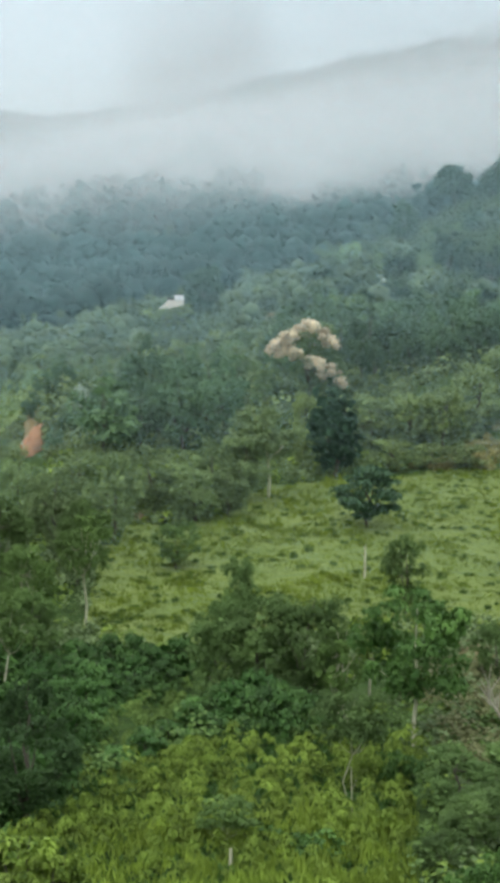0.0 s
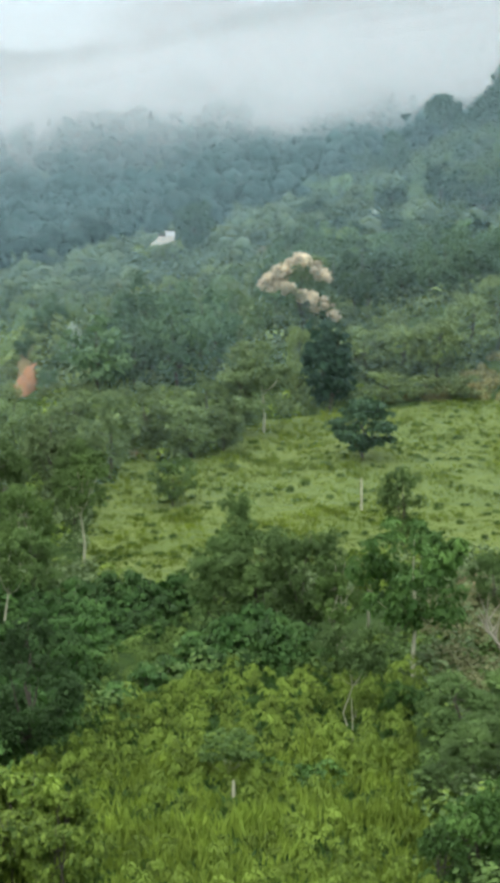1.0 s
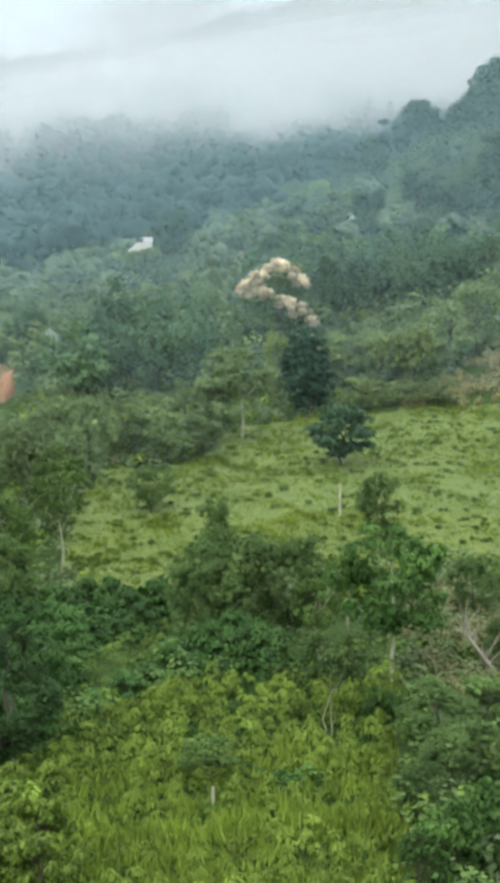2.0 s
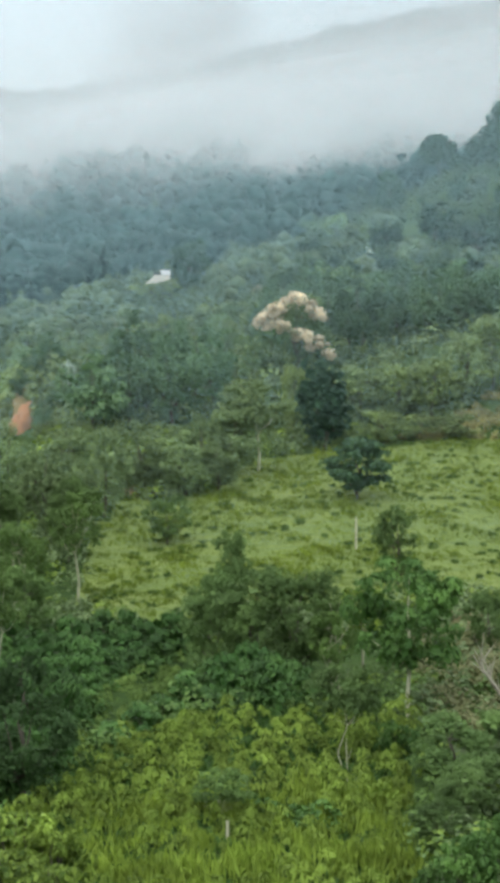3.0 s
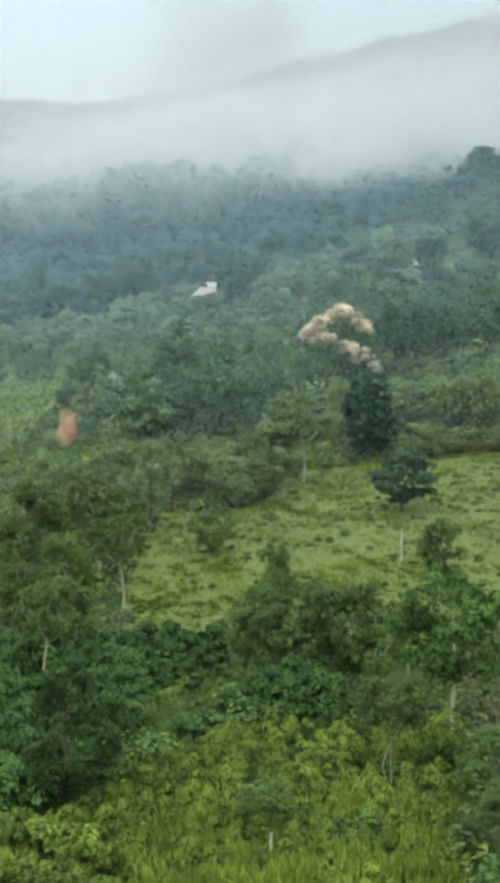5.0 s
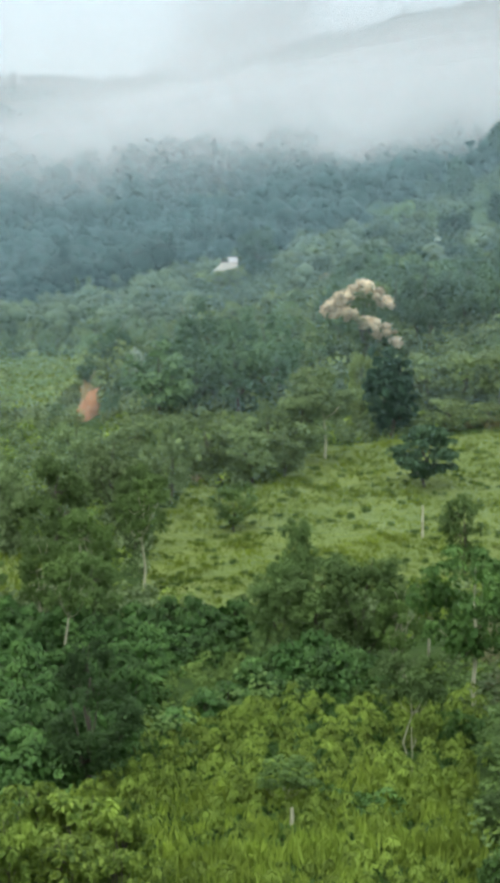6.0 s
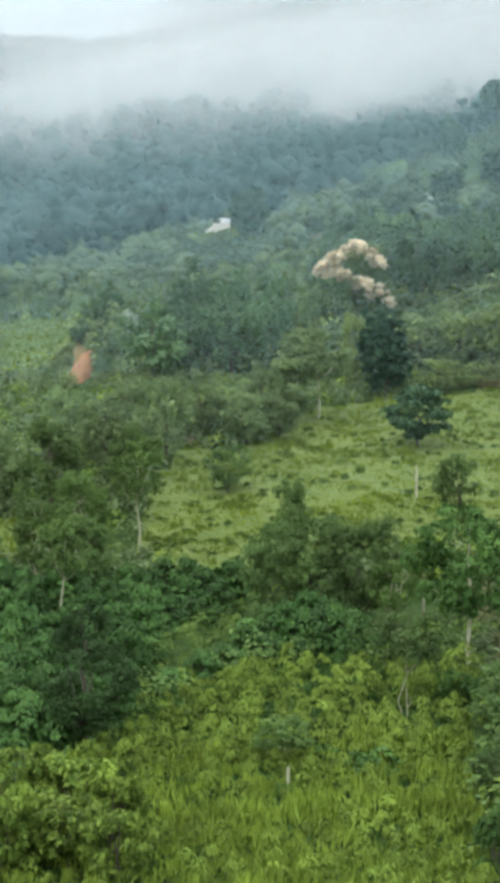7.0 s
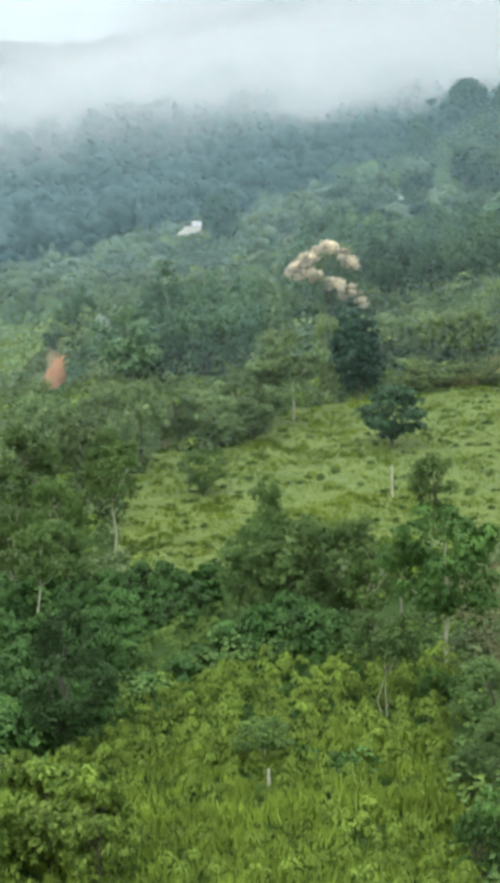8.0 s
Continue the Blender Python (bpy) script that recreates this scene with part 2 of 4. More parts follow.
DARK_BARK = plain_material("dark_bark", (0.13, 0.11, 0.08), (0.07, 0.06, 0.045), 1.6, 0.9, 20)
DRY_WOOD = plain_material("dry_wood", (0.52, 0.48, 0.37), (0.36, 0.33, 0.25), 2.0, 0.9, 20)
RED_SOIL = plain_material("red_soil", (0.40, 0.195, 0.088), (0.30, 0.150, 0.072), 0.5, 0.95, 3.0)
BROWN_SOIL = plain_material("brown_soil", (0.25, 0.195, 0.090), (0.16, 0.130, 0.058), 0.5, 0.95, 3.0)
ROOF_SHEET = plain_material("faded_roof_sheet", (0.74, 0.70, 0.60), (0.62, 0.58, 0.49), 0.6, 0.6, 6)
WHITE_WALL = plain_material("white_wash", (0.90, 0.90, 0.89), (0.82, 0.82, 0.81), 0.6, 0.8, 6, 0.1)
DARK_PAINT = plain_material("dark_paint", (0.05, 0.05, 0.05), (0.08, 0.07, 0.06), 1.0, 0.6, 6, 0.1)


def land_material():
    """Undergrowth, leaf litter and thin grass."""
    m, n, l, bsdf = material("undergrowth_ground")
    a = mixed(n, l, ramped(n, l, noise_of(n, l, 0.12), 0.35, 0.65), (0.032, 0.064, 0.014), (0.062, 0.100, 0.024))
    b = mixed(n, l, ramped(n, l, noise_of(n, l, 1.3), 0.4, 0.8), a, (0.022, 0.042, 0.012))
    c = mixed(n, l, ramped(n, l, noise_of(n, l, 0.035), 0.62, 0.78), b, (0.072, 0.070, 0.032))
    l.new(c, bsdf.inputs["Base Color"])
    bsdf.inputs["Roughness"].default_value, bsdf.inputs["Specular IOR Level"].default_value = 0.95, 0.1
    rise = n.new("ShaderNodeBump")
    rise.inputs["Strength"].default_value, rise.inputs["Distance"].default_value = 0.8, 0.4
    l.new(noise_of(n, l, 2.0, 6), rise.inputs["Height"])
    l.new(rise.outputs[0], bsdf.inputs["Normal"])
    return m


def turf_material():
    m, n, l, bsdf = material("pasture_turf")
    a = mixed(n, l, ramped(n, l, noise_of(n, l, 0.16), 0.35, 0.65), (0.114, 0.162, 0.028), (0.146, 0.192, 0.036))
    stretch = n.new("ShaderNodeMapping")
    stretch.inputs["Scale"].default_value = (0.35, 1.3, 1)
    place = n.new("ShaderNodeNewGeometry")
    l.new(place.outputs["Position"], stretch.inputs[0])
    trod = n.new("ShaderNodeTexNoise")
    trod.inputs["Scale"].default_value, trod.inputs["Detail"].default_value = 1.0, 4
    l.new(stretch.outputs[0], trod.inputs["Vector"])
    b = mixed(n, l, ramped(n, l, trod.outputs[0], 0.42, 0.72), a, (0.088, 0.134, 0.030))
    l.new(b, bsdf.inputs["Base Color"])
    bsdf.inputs["Roughness"].default_value = 0.95
    rise = n.new("ShaderNodeBump")
    rise.inputs["Strength"].default_value, rise.inputs["Distance"].default_value = 0.7, 0.3
    l.new(noise_of(n, l, 2.2, 6), rise.inputs["Height"])
    l.new(rise.outputs[0], bsdf.inputs["Normal"])
    return m


def mist_material(name, tone, thick, low, high, top_low=0, top_high=0, thin=0.0, grain=0.006, seed=0.0, drift=30.0, slope=0.07, least=0.0, puff=None):
    """Hanging water droplets: see-through below, thicker between two heights, thinner again above; scatters the sky's light."""
    m, n, l, bsdf = material(name)
    n.remove(bsdf)
    geo = n.new("ShaderNodeNewGeometry")
    part_xyz = n.new("ShaderNodeSeparateXYZ")
    l.new(geo.outputs["Position"], part_xyz.inputs[0])
    move = n.new("ShaderNodeVectorMath")
    move.operation = "MULTIPLY_ADD"
    move.inputs[1].default_value, move.inputs[2].default_value = (1, 1, 1.6), (seed, seed * 3, seed)
    l.new(geo.outputs["Position"], move.inputs[0])
    tex = n.new("ShaderNodeTexNoise")
    tex.inputs["Scale"].default_value, tex.inputs["Detail"].default_value = grain, 6
    tex.inputs["Roughness"].default_value = 0.55
    l.new(move.outputs[0], tex.inputs["Vector"])
    off = n.new("ShaderNodeMath")
    off.operation = "MULTIPLY_ADD"
    off.inputs[1].default_value, off.inputs[2].default_value = drift * 4, -drift * 2
    l.new(tex.outputs[0], off.inputs[0])
    z = n.new("ShaderNodeMath")
    tilt = n.new("ShaderNodeMath")
    tilt.operation = "MULTIPLY_ADD"
    tilt.inputs[1].default_value = -slope
    l.new(part_xyz.outputs[0], tilt.inputs[0])
    l.new(part_xyz.outputs[2], tilt.inputs[2])
    l.new(tilt.outputs[0], z.inputs[0])
    l.new(off.outputs[0], z.inputs[1])
    rise = n.new("ShaderNodeMapRange")
    rise.interpolation_type = "SMOOTHSTEP"
    for i, v in ((1, low), (2, high), (3, thin), (4, thick)):
        rise.inputs[i].default_value = v
    l.new(z.outputs[0], rise.inputs[0])
    cover = rise.outputs[0]
    if top_high:
        # above top_low the cover falls off smoothly, by half at top_high
        above = z.outputs[0]
        for sort, value in (("SUBTRACT", top_low), ("MAXIMUM", 0.0), ("DIVIDE", top_high - top_low), ("POWER", 2.0), ("ADD", 1.0), ("POWER", -1.0), ("MAXIMUM", least)):
            step = n.new("ShaderNodeMath")
            step.operation = sort
            step.inputs[1].default_value = value
            l.new(above, step.inputs[0])
            above = step.outputs[0]
        times = n.new("ShaderNodeMath")
        times.operation = "MULTIPLY"
        l.new(cover, times.inputs[0])
        l.new(above, times.inputs[1])
        cover = times.outputs[0]
    # the cloud is torn thinner towards the west
    west = n.new("ShaderNodeMapRange")
    west.interpolation_type = "SMOOTHSTEP"
    for i, v in ((1, -125.0), (2, -30.0), (3, 0.85), (4, 1.0)):
        west.inputs[i].default_value = v
    l.new(part_xyz.outputs[0], west.inputs[0])
    torn = n.new("ShaderNodeMath")
    torn.operation = "MULTIPLY"
    l.new(cover, torn.inputs[0])
    l.new(west.outputs[0], torn.inputs[1])
    cover = torn.outputs[0]
    if puff:
        # one billow: thick at its middle, gone past its half width
        away = n.new("ShaderNodeMath")
        away.operation = "SUBTRACT"
        away.inputs[1].default_value = puff[0]
        l.new(part_xyz.outputs[0], away.inputs[0])
        span = n.new("ShaderNodeMath")
        span.operation = "ABSOLUTE"
        l.new(away.outputs[0], span.inputs[0])
        ragged = n.new("ShaderNodeMath")
        ragged.operation = "MULTIPLY_ADD"
        ragged.inputs[1].default_value = 0.9
        l.new(off.outputs[0], ragged.inputs[0])
        l.new(span.outputs[0], ragged.inputs[2])
        fade = n.new("ShaderNodeMapRange")
        fade.interpolation_type = "SMOOTHSTEP"
        for i, v in ((1, puff[1]), (2, puff[1] * 0.35), (3, 0.0), (4, 1.0)):
            fade.inputs[i].default_value = v
        l.new(ragged.outputs[0], fade.inputs[0])
        bell = n.new("ShaderNodeMath")
        bell.operation = "MULTIPLY"
        l.new(cover, bell.inputs[0])
        l.new(fade.outputs[0], bell.inputs[1])
        cover = bell.outputs[0]
    # fixed shading normal, up and towards the camera, lights every sheet alike
    up = n.new("ShaderNodeCombineXYZ")
    up.inputs[1].default_value, up.inputs[2].default_value = -0.8, 0.6
    scatter = n.new("ShaderNodeBsdfDiffuse")
    scatter.inputs[0].default_value = (*tone, 1)
    l.new(up.outputs[0], scatter.inputs["Normal"])
    clear = n.new("ShaderNodeBsdfTransparent")
    mix = n.new("ShaderNodeMixShader")
    l.new(cover, mix.inputs[0])
    l.new(clear.outputs[0], mix.inputs[1])
    l.new(scatter.outputs[0], mix.inputs[2])
    l.new(mix.outputs[0], n["Material Output"].inputs[0])
    return m


def strip_tint(name, low, high):
    """Opaque matt colour for strips; the tint of the haze is put into it."""
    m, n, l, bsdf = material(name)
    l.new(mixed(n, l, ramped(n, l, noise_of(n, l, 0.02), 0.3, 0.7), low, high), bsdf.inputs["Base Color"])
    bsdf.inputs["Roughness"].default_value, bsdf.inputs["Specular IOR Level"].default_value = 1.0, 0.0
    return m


LAND, TURF = land_material(), turf_material()

# ---- mesh helpers ----


def mesh_of(name, verts, faces, mat, smooth=False):
    """A mesh from an array of corners and an array of equal-sided faces."""
    verts, faces = np.asarray(verts, np.float32), np.asarray(faces, np.int32)
    me = bpy.data.meshes.new(name)
    me.vertices.add(len(verts))
    me.vertices.foreach_set("co", verts.ravel())
    k = faces.shape[1]
    me.loops.add(faces.size)
    me.loops.foreach_set("vertex_index", faces.ravel())
    me.polygons.add(len(faces))
    me.polygons.foreach_set("loop_start", np.arange(0, faces.size, k, dtype=np.int32))
    me.polygons.foreach_set("use_smooth", np.full(len(faces), smooth))
    me.update(calc_edges=True)
    me.materials.append(mat)
    return me


def joined(pieces):
    verts, faces, at = [], [], 0
    for v, f in pieces:
        verts.append(v)
        faces.append(np.asarray(f) + at)
        at += len(v)
    return np.concatenate(verts), np.concatenate(faces)


def unit(v):
    return v / (np.linalg.norm(v, axis=-1, keepdims=True) + 1e-9)


def leaves(rng, at, facing, length, width=0.5, along=None, fold=0.25):
    """Folded four-cornered leaves at given places, facing given ways; along: the way their tips point."""
    n = len(at)
    facing = unit(facing)
    if along is None:
        along = rng.normal(size=(n, 3))
    along = unit(along - facing * np.sum(along * facing, 1, keepdims=True))
    side = np.cross(facing, along)
    s = np.broadcast_to(np.asarray(length, float), (n,))[:, None]
    tip, root = at + along * s * 0.55 - facing * s * fold * 0.5, at - along * s * 0.45
    a, b = at + side * s * width * 0.5 + facing * s * fold * 0.3, at - side * s * width * 0.5 + facing * s * fold * 0.3
    verts = np.stack([root, a, tip, b], 1).reshape(-1, 3)
    return verts, np.arange(4 * n).reshape(n, 4)


def ball(fineness):
    """A round net of triangles: its corners and faces."""
    bm = bmesh.new()
    bmesh.ops.create_icosphere(bm, subdivisions=fineness, radius=1)
    bm.verts.ensure_lookup_table()
    v, f = np.array([tuple(p.co) for p in bm.verts]), np.array([[p.index for p in q.verts] for q in bm.faces])
    bm.free()
    return v, f


BALLS = {k: ball(k) for k in (1, 2, 3)}


def lumps(rng, centres, radii, fineness, uneven=0.28, flat=0.8):
    """The dense inner foliage of clumps: knobbly, each of its own shape."""
    v, f = BALLS[fineness]
    n = len(centres)
    shift = rng.uniform(0, 6.3, (n, 1, 4))
    wave = np.sin(v[None, :, :1] * 5 + shift[..., :1]) * np.sin(v[None, :, 2:] * 6 + shift[..., 1:2]) + 0.7 * np.sin(v[None, :, 1:2] * 9 + shift[..., 2:3]) * np.sin(v[None, :, :1] * 8 + shift[..., 3:])
    grain = rng.normal(size=(n, len(v), 1)) * 0.07
    at = v[None] * (1 + uneven * 0.6 * wave + grain) * np.asarray(radii)[:, None, None] * (1, 1, flat) + np.asarray(centres)[:, None]
    faces = f[None] + (np.arange(n) * len(v))[:, None, None]
    return at.reshape(-1, 3), faces.reshape(-1, 3)


def inner_leaves(rng, centres, sizes, per=7, flat=0.8):
    """The broad, crossing leaves deep in a clump, which close it against the light."""
    n = len(centres)
    at = np.repeat(np.asarray(centres), per, 0) + rng.normal(size=(n * per, 3)) * (np.repeat(sizes, per) * 0.36)[:, None] * (1, 1, flat)
    return leaves(rng, at, rng.normal(size=(n * per, 3)) + (0, 0, 0.3), np.repeat(sizes, per) * rng.uniform(0.5, 1.0, n * per), 0.8)


def halved(quads):
    return np.concatenate([quads[:, :3], quads[:, (0, 2, 3)]])


def limb(points, radii, sides=6):
    """A tapered, bent limb through a few places."""
    points, out = np.asarray(points, float), []
    for i, (p, r) in enumerate(zip(points, radii)):
        way = unit(points[min(i + 1, len(points) - 1)] - points[max(i - 1, 0)])
        a = unit(np.cross(way, (0.31, 0.95, 0.05)))
        b = np.cross(way, a)
        turn = np.arange(sides) * 2 * np.pi / sides
        out.append(p + r * (np.cos(turn)[:, None] * a + np.sin(turn)[:, None] * b))
    faces = [(i * sides + j, i * sides + (j + 1) % sides, (i + 1) * sides + (j + 1) % sides, (i + 1) * sides + j)
             for i in range(len(points) - 1) for j in range(sides)]
    return np.concatenate(out), np.array(faces)


def crown_and_trunk(seed, height, width, foot, clumps, leaf, count, bark=0.09, droop=0.05, flat=0.75, lean=0.0, stems=1, clump=0.26, sunny=0.4, dense=0, core=0.66, knobs=5, sway_by=0.03):
    """A crown of leaf clumps with gaps on a forked, tapered trunk. Returns two meshes' corners and faces."""
    rng = np.random.default_rng(seed)
    mid, half = (height + foot) / 2, (height - foot) / 2
    centres = []
    while len(centres) < clumps:
        d = unit(rng.normal(size=3))
        r = rng.uniform(0.35, 1.0) ** 0.6
        c = np.array([d[0] * width / 2 * 0.82, d[1] * width / 2 * 0.82, mid + d[2] * half * 0.85]) * 1.0
        c[:2] *= r
        c[2] = mid + (c[2] - mid) * r
        centres.append(c)
    centres = np.array(centres)
    sizes = width * clump * rng.uniform(0.6, 1.25, clumps)
    # each bough spreads into knobs of foliage, most of them on its outer, upper side
    d = unit(rng.normal(size=(clumps, knobs, 3)) + unit(centres - (0, 0, mid))[:, None] * 0.5 + (0, 0, 0.45))
    heads = (centres[:, None] + d * (sizes * rng.uniform(0.6, 0.95, clumps))[:, None, None] * (1, 1, flat)).reshape(-1, 3)
    heads_r = np.repeat(sizes, knobs) * rng.uniform(0.32, 0.62, clumps * knobs)
    k = np.maximum(3, (heads_r ** 2 / np.sum(heads_r ** 2) * count).astype(int))
    # leaves shingle the upper side of each knob, their tips outward and down
    d = unit(rng.normal(size=(k.sum(), 3)) + (0, 0, 0.75))
    at = np.repeat(heads, k, 0) + d * (np.repeat(heads_r, k) * rng.uniform(0.75, 1.2, k.sum()))[:, None] * (1, 1, flat)
    face = d * (1, 1, 0.8) + rng.normal(size=d.shape) * 0.25 + (0, 0, sunny)
    out = d * (1, 1, 0) + (0, 0, -0.35 - droop) + rng.normal(size=d.shape) * 0.35
    keep = at[:, 2] > 0.05 * height
    at, face, out = at[keep], face[keep], out[keep]
    crown = leaves(rng, at, face, leaf * rng.uniform(0.65, 1.35, len(at)), 0.55, out)
    if dense:
        crown = joined([crown, inner_leaves(rng, centres, sizes * core * 1.5, 6 + 4 * dense, flat)])
    parts = []
    top = np.array([lean * height, 0, height * 0.9])
    for s in range(stems):
        sway = rng.normal(size=(5, 3)) * (sway_by, sway_by, 0) * height
        sway[0] = 0
        foot_at = np.array([(s - (stems - 1) / 2) * width * 0.12, rng.uniform(-0.1, 0.1), -0.4])
        spine = foot_at + (top - foot_at) * np.linspace(0, 1, 5)[:, None] + sway
        spine[:, 0] += (s - (stems - 1) / 2) * width * 0.1 * np.linspace(0, 1, 5)
        parts.append(limb(spine, bark * np.array([1.25, 1.0, 0.8, 0.5, 0.15])))
        for c in centres[s::max(1, stems * clumps // 9)]:
            i = rng.integers(1 if foot < 0.2 * height else 2, 4)
            start = spine[i]
            if c[2] < start[2]:
                start = spine[1 if foot < 0.2 * height else 2]
            bend = (start + c) / 2 + (0, 0, -0.05 * height)
            parts.append(limb([start, bend, c], bark * np.array([0.5, 0.36, 0.12]), 5))
    return crown, joined(parts)


def pads(rng, centres, radii, leaf, per, droop=0.5, dome=0.35, wide=0.5):
    """Sprays of leaves that overlap like shingles on low domes, their tips hanging outward."""
    n = len(centres)
    turn = rng.uniform(0, 6.283, (n, per))
    u = np.sqrt(rng.uniform(0.02, 1, (n, per)))
    out = np.stack([np.cos(turn), np.sin(turn), np.zeros_like(turn)], -1)
    r = np.asarray(radii)[:, None]
    at = np.asarray(centres)[:, None] + out * (u * r)[..., None] + np.stack([0 * u, 0 * u, -dome * u ** 2 * r], -1)
    at = at.reshape(-1, 3) + rng.normal(size=(n * per, 3)) * leaf * 0.12
    out, u = out.reshape(-1, 3), u.reshape(-1, 1)
    face = np.array([0, 0, 1.0]) + out * u * dome * 2 + rng.normal(size=out.shape) * 0.12
    way = out + np.array([0, 0, -1.0]) * droop * u + rng.normal(size=out.shape) * 0.3
    return leaves(rng, at, face, leaf * rng.uniform(0.75, 1.25, len(at)), wide, way)


def tiered_bush(seed, height, width, tiers, arms, leaf, per_arm, droop=0.5, taper=0.6, pad=(0.3, 0.42)):
    """A domed bush of storeyed, arching branches, each ending in a drooping cushion of leaves, as coffee grows."""
    rng = np.random.default_rng(seed)
    parts = [limb([(0, 0, -0.2), (0.03, 0.02, height * 0.5), (0, 0, height * 0.95)], [0.05 * height / 2.5, 0.035 * height / 2.5, 0.01], 5)]
    centres, radii = [], []
    for t in range(tiers):
        u = (t + 0.6) / tiers
        reach = width / 2 * math.sqrt(1 - (taper * u) ** 2) * (1 - 0.55 * u ** 4)
        ring = max(2, round(arms * (1 - 0.6 * u ** 2)))
        for a in range(ring):
            turn = 2 * np.pi * (a + rng.uniform(-0.3, 0.3)) / ring + t * 1.3
            r = reach * rng.uniform(0.62, 0.9) * (0.35 if t == tiers - 1 else 1)
            tip = np.array([np.cos(turn) * r, np.sin(turn) * r, height * (u + rng.uniform(-0.07, 0.07))])
            parts.append(limb([(0, 0, tip[2] - 0.12 * height), tip * (0.5, 0.5, 1), tip], [0.016, 0.011, 0.005], 3))
            centres.append(tip)
            radii.append(width / 2 * rng.uniform(*pad))
    centres, radii = np.array(centres), np.array(radii)
    v, f = pads(rng, centres, radii, leaf, per_arm, droop, 0.7, 0.5)
    inner = inner_leaves(rng, centres * (0.55, 0.55, 0.8), radii * 1.5, 4, 0.5)
    return joined([(v, f), inner]), joined(parts)


# ---- plants as things: shared meshes, one thing each ----


def part(name, me, parent, label=""):
    ob = new(name, me)
    ob.parent = parent
    return tagged(ob, label)


def plant(name, kind, x, y, height, width, turn, label, category, group="", sink=0.1):
    """One tree or bush with its trunk and crown (and bloom), scaled to its own height and spread."""
    made_h, made_w, meshes = kind
    root = new(name)
    k, w = height / made_h, width / made_w
    root.matrix_basis = pose(x, y, float(ground_z(x, y)) - sink, 0, 0, turn) @ Matrix.Diagonal((w, w, k, 1))
    for part_name, me in meshes:
        part(part_name, me, root)
    return tagged(root, label, category, group)


def tree_kind(seed, leaf_mat, bark_mat, height, width, names=("trunk", "crown"), **how):
    crown, trunk = crown_and_trunk(seed, height, width, **how)
    return height, width, [(names[0], mesh_of("trunk", *trunk, bark_mat, True)), (names[1], mesh_of("crown", *crown, leaf_mat))]


def bush_kind(seed, leaf_mat, height, width, names=("stem", "foliage"), bark_mat=DARK_BARK, **how):
    foliage, stems = tiered_bush(seed, height, width, **how)
    return height, width, [(names[0], mesh_of("stems", *stems, bark_mat, True)), (names[1], mesh_of("foliage", *foliage, leaf_mat))]


OPEN_TREES = [tree_kind(11 + i, OPEN_LEAF, PALE_BARK, 7.5, 6.0, foot=0.9, clumps=38, leaf=0.18, count=7000, bark=0.11, stems=2, clump=0.14, dense=1, core=0.5) for i in range(3)]
FRESH_TREES = [tree_kind(14 + i, FRESH_LEAF, PALE_BARK, 7.5, 6.0, foot=2.2, clumps=40, leaf=0.27, count=5200, bark=0.10, clump=0.14, droop=0.2, knobs=4, dense=1, core=0.45, sway_by=0.012) for i in range(2)]
LIGHT_TREES = [tree_kind(21 + i, LIGHT_LEAF, PALE_BARK, 6.5, 3.0, foot=2.0, clumps=14, leaf=0.32, count=700, bark=0.09, clump=0.2) for i in range(2)]
SLIM_TREES = [tree_kind(31 + i, OLIVE_LEAF, PALE_BARK, 8.5, 5.0, foot=2.6, clumps=36, leaf=0.22, count=4600, bark=0.09, clump=0.15, dense=1, core=0.6) for i in range(2)]
SLIM_DARK = tree_kind(33, OPEN_LEAF, PALE_BARK, 8.5, 5.0, foot=3.2, clumps=30, leaf=0.26, count=3200, bark=0.09, clump=0.15, dense=1, core=0.4)
DARK_TREES = [tree_kind(41 + i, DARK_LEAF, DARK_BARK, 7.0, 5.0, foot=0.3, clumps=40, leaf=0.155, count=7000, bark=0.14, clump=0.14, dense=1, core=0.6) for i in range(3)]
OLIVE_TREES = [tree_kind(51 + i, OLIVE_LEAF, DARK_BARK, 6.5, 5.2, foot=0.2, clumps=34, leaf=0.2, count=5000, bark=0.09, clump=0.145, flat=0.85, dense=1, core=0.6) for i in range(4)]
DULL_TREES = [tree_kind(54 + i, DULL_LEAF, DARK_BARK, 6.5, 5.2, foot=0.2, clumps=40, leaf=0.155, count=8000, bark=0.09, clump=0.135, flat=0.85, dense=1, core=0.6) for i in range(2)]
WOOD_TREES = [tree_kind(61 + i, WOOD_LEAF, DARK_BARK, 9.0, 7.5, foot=0.6, clumps=(20, 24, 22, 28)[i], leaf=0.45, count=1100, bark=0.15, clump=0.17, flat=0.8, dense=1, core=0.6, knobs=4) for i in range(4)]
SCRUB_TREES = [tree_kind(56 + i, SCRUB_LEAF, DARK_BARK, 6.5, 5.2, foot=0.1, clumps=(24, 28)[i], leaf=0.36, count=1200, bark=0.09, clump=0.15, flat=0.9, dense=1, core=0.6, knobs=4) for i in range(2)]
SHADE_TREES = [tree_kind(67 + i, SHADE_LEAF, DARK_BARK, 9.0, 7.5, foot=0.4, clumps=(24, 28)[i], leaf=0.5, count=1200, bark=0.15, clump=0.165, flat=0.85, dense=1, core=0.6, knobs=4) for i in range(2)]
SPUR_TREES = [tree_kind(44 + i, SPUR_LEAF, DARK_BARK, 7.0, 5.4, foot=0.3, clumps=30, leaf=0.34, count=2300, bark=0.14, clump=0.17, dense=1, core=0.8, knobs=4) for i in range(2)]
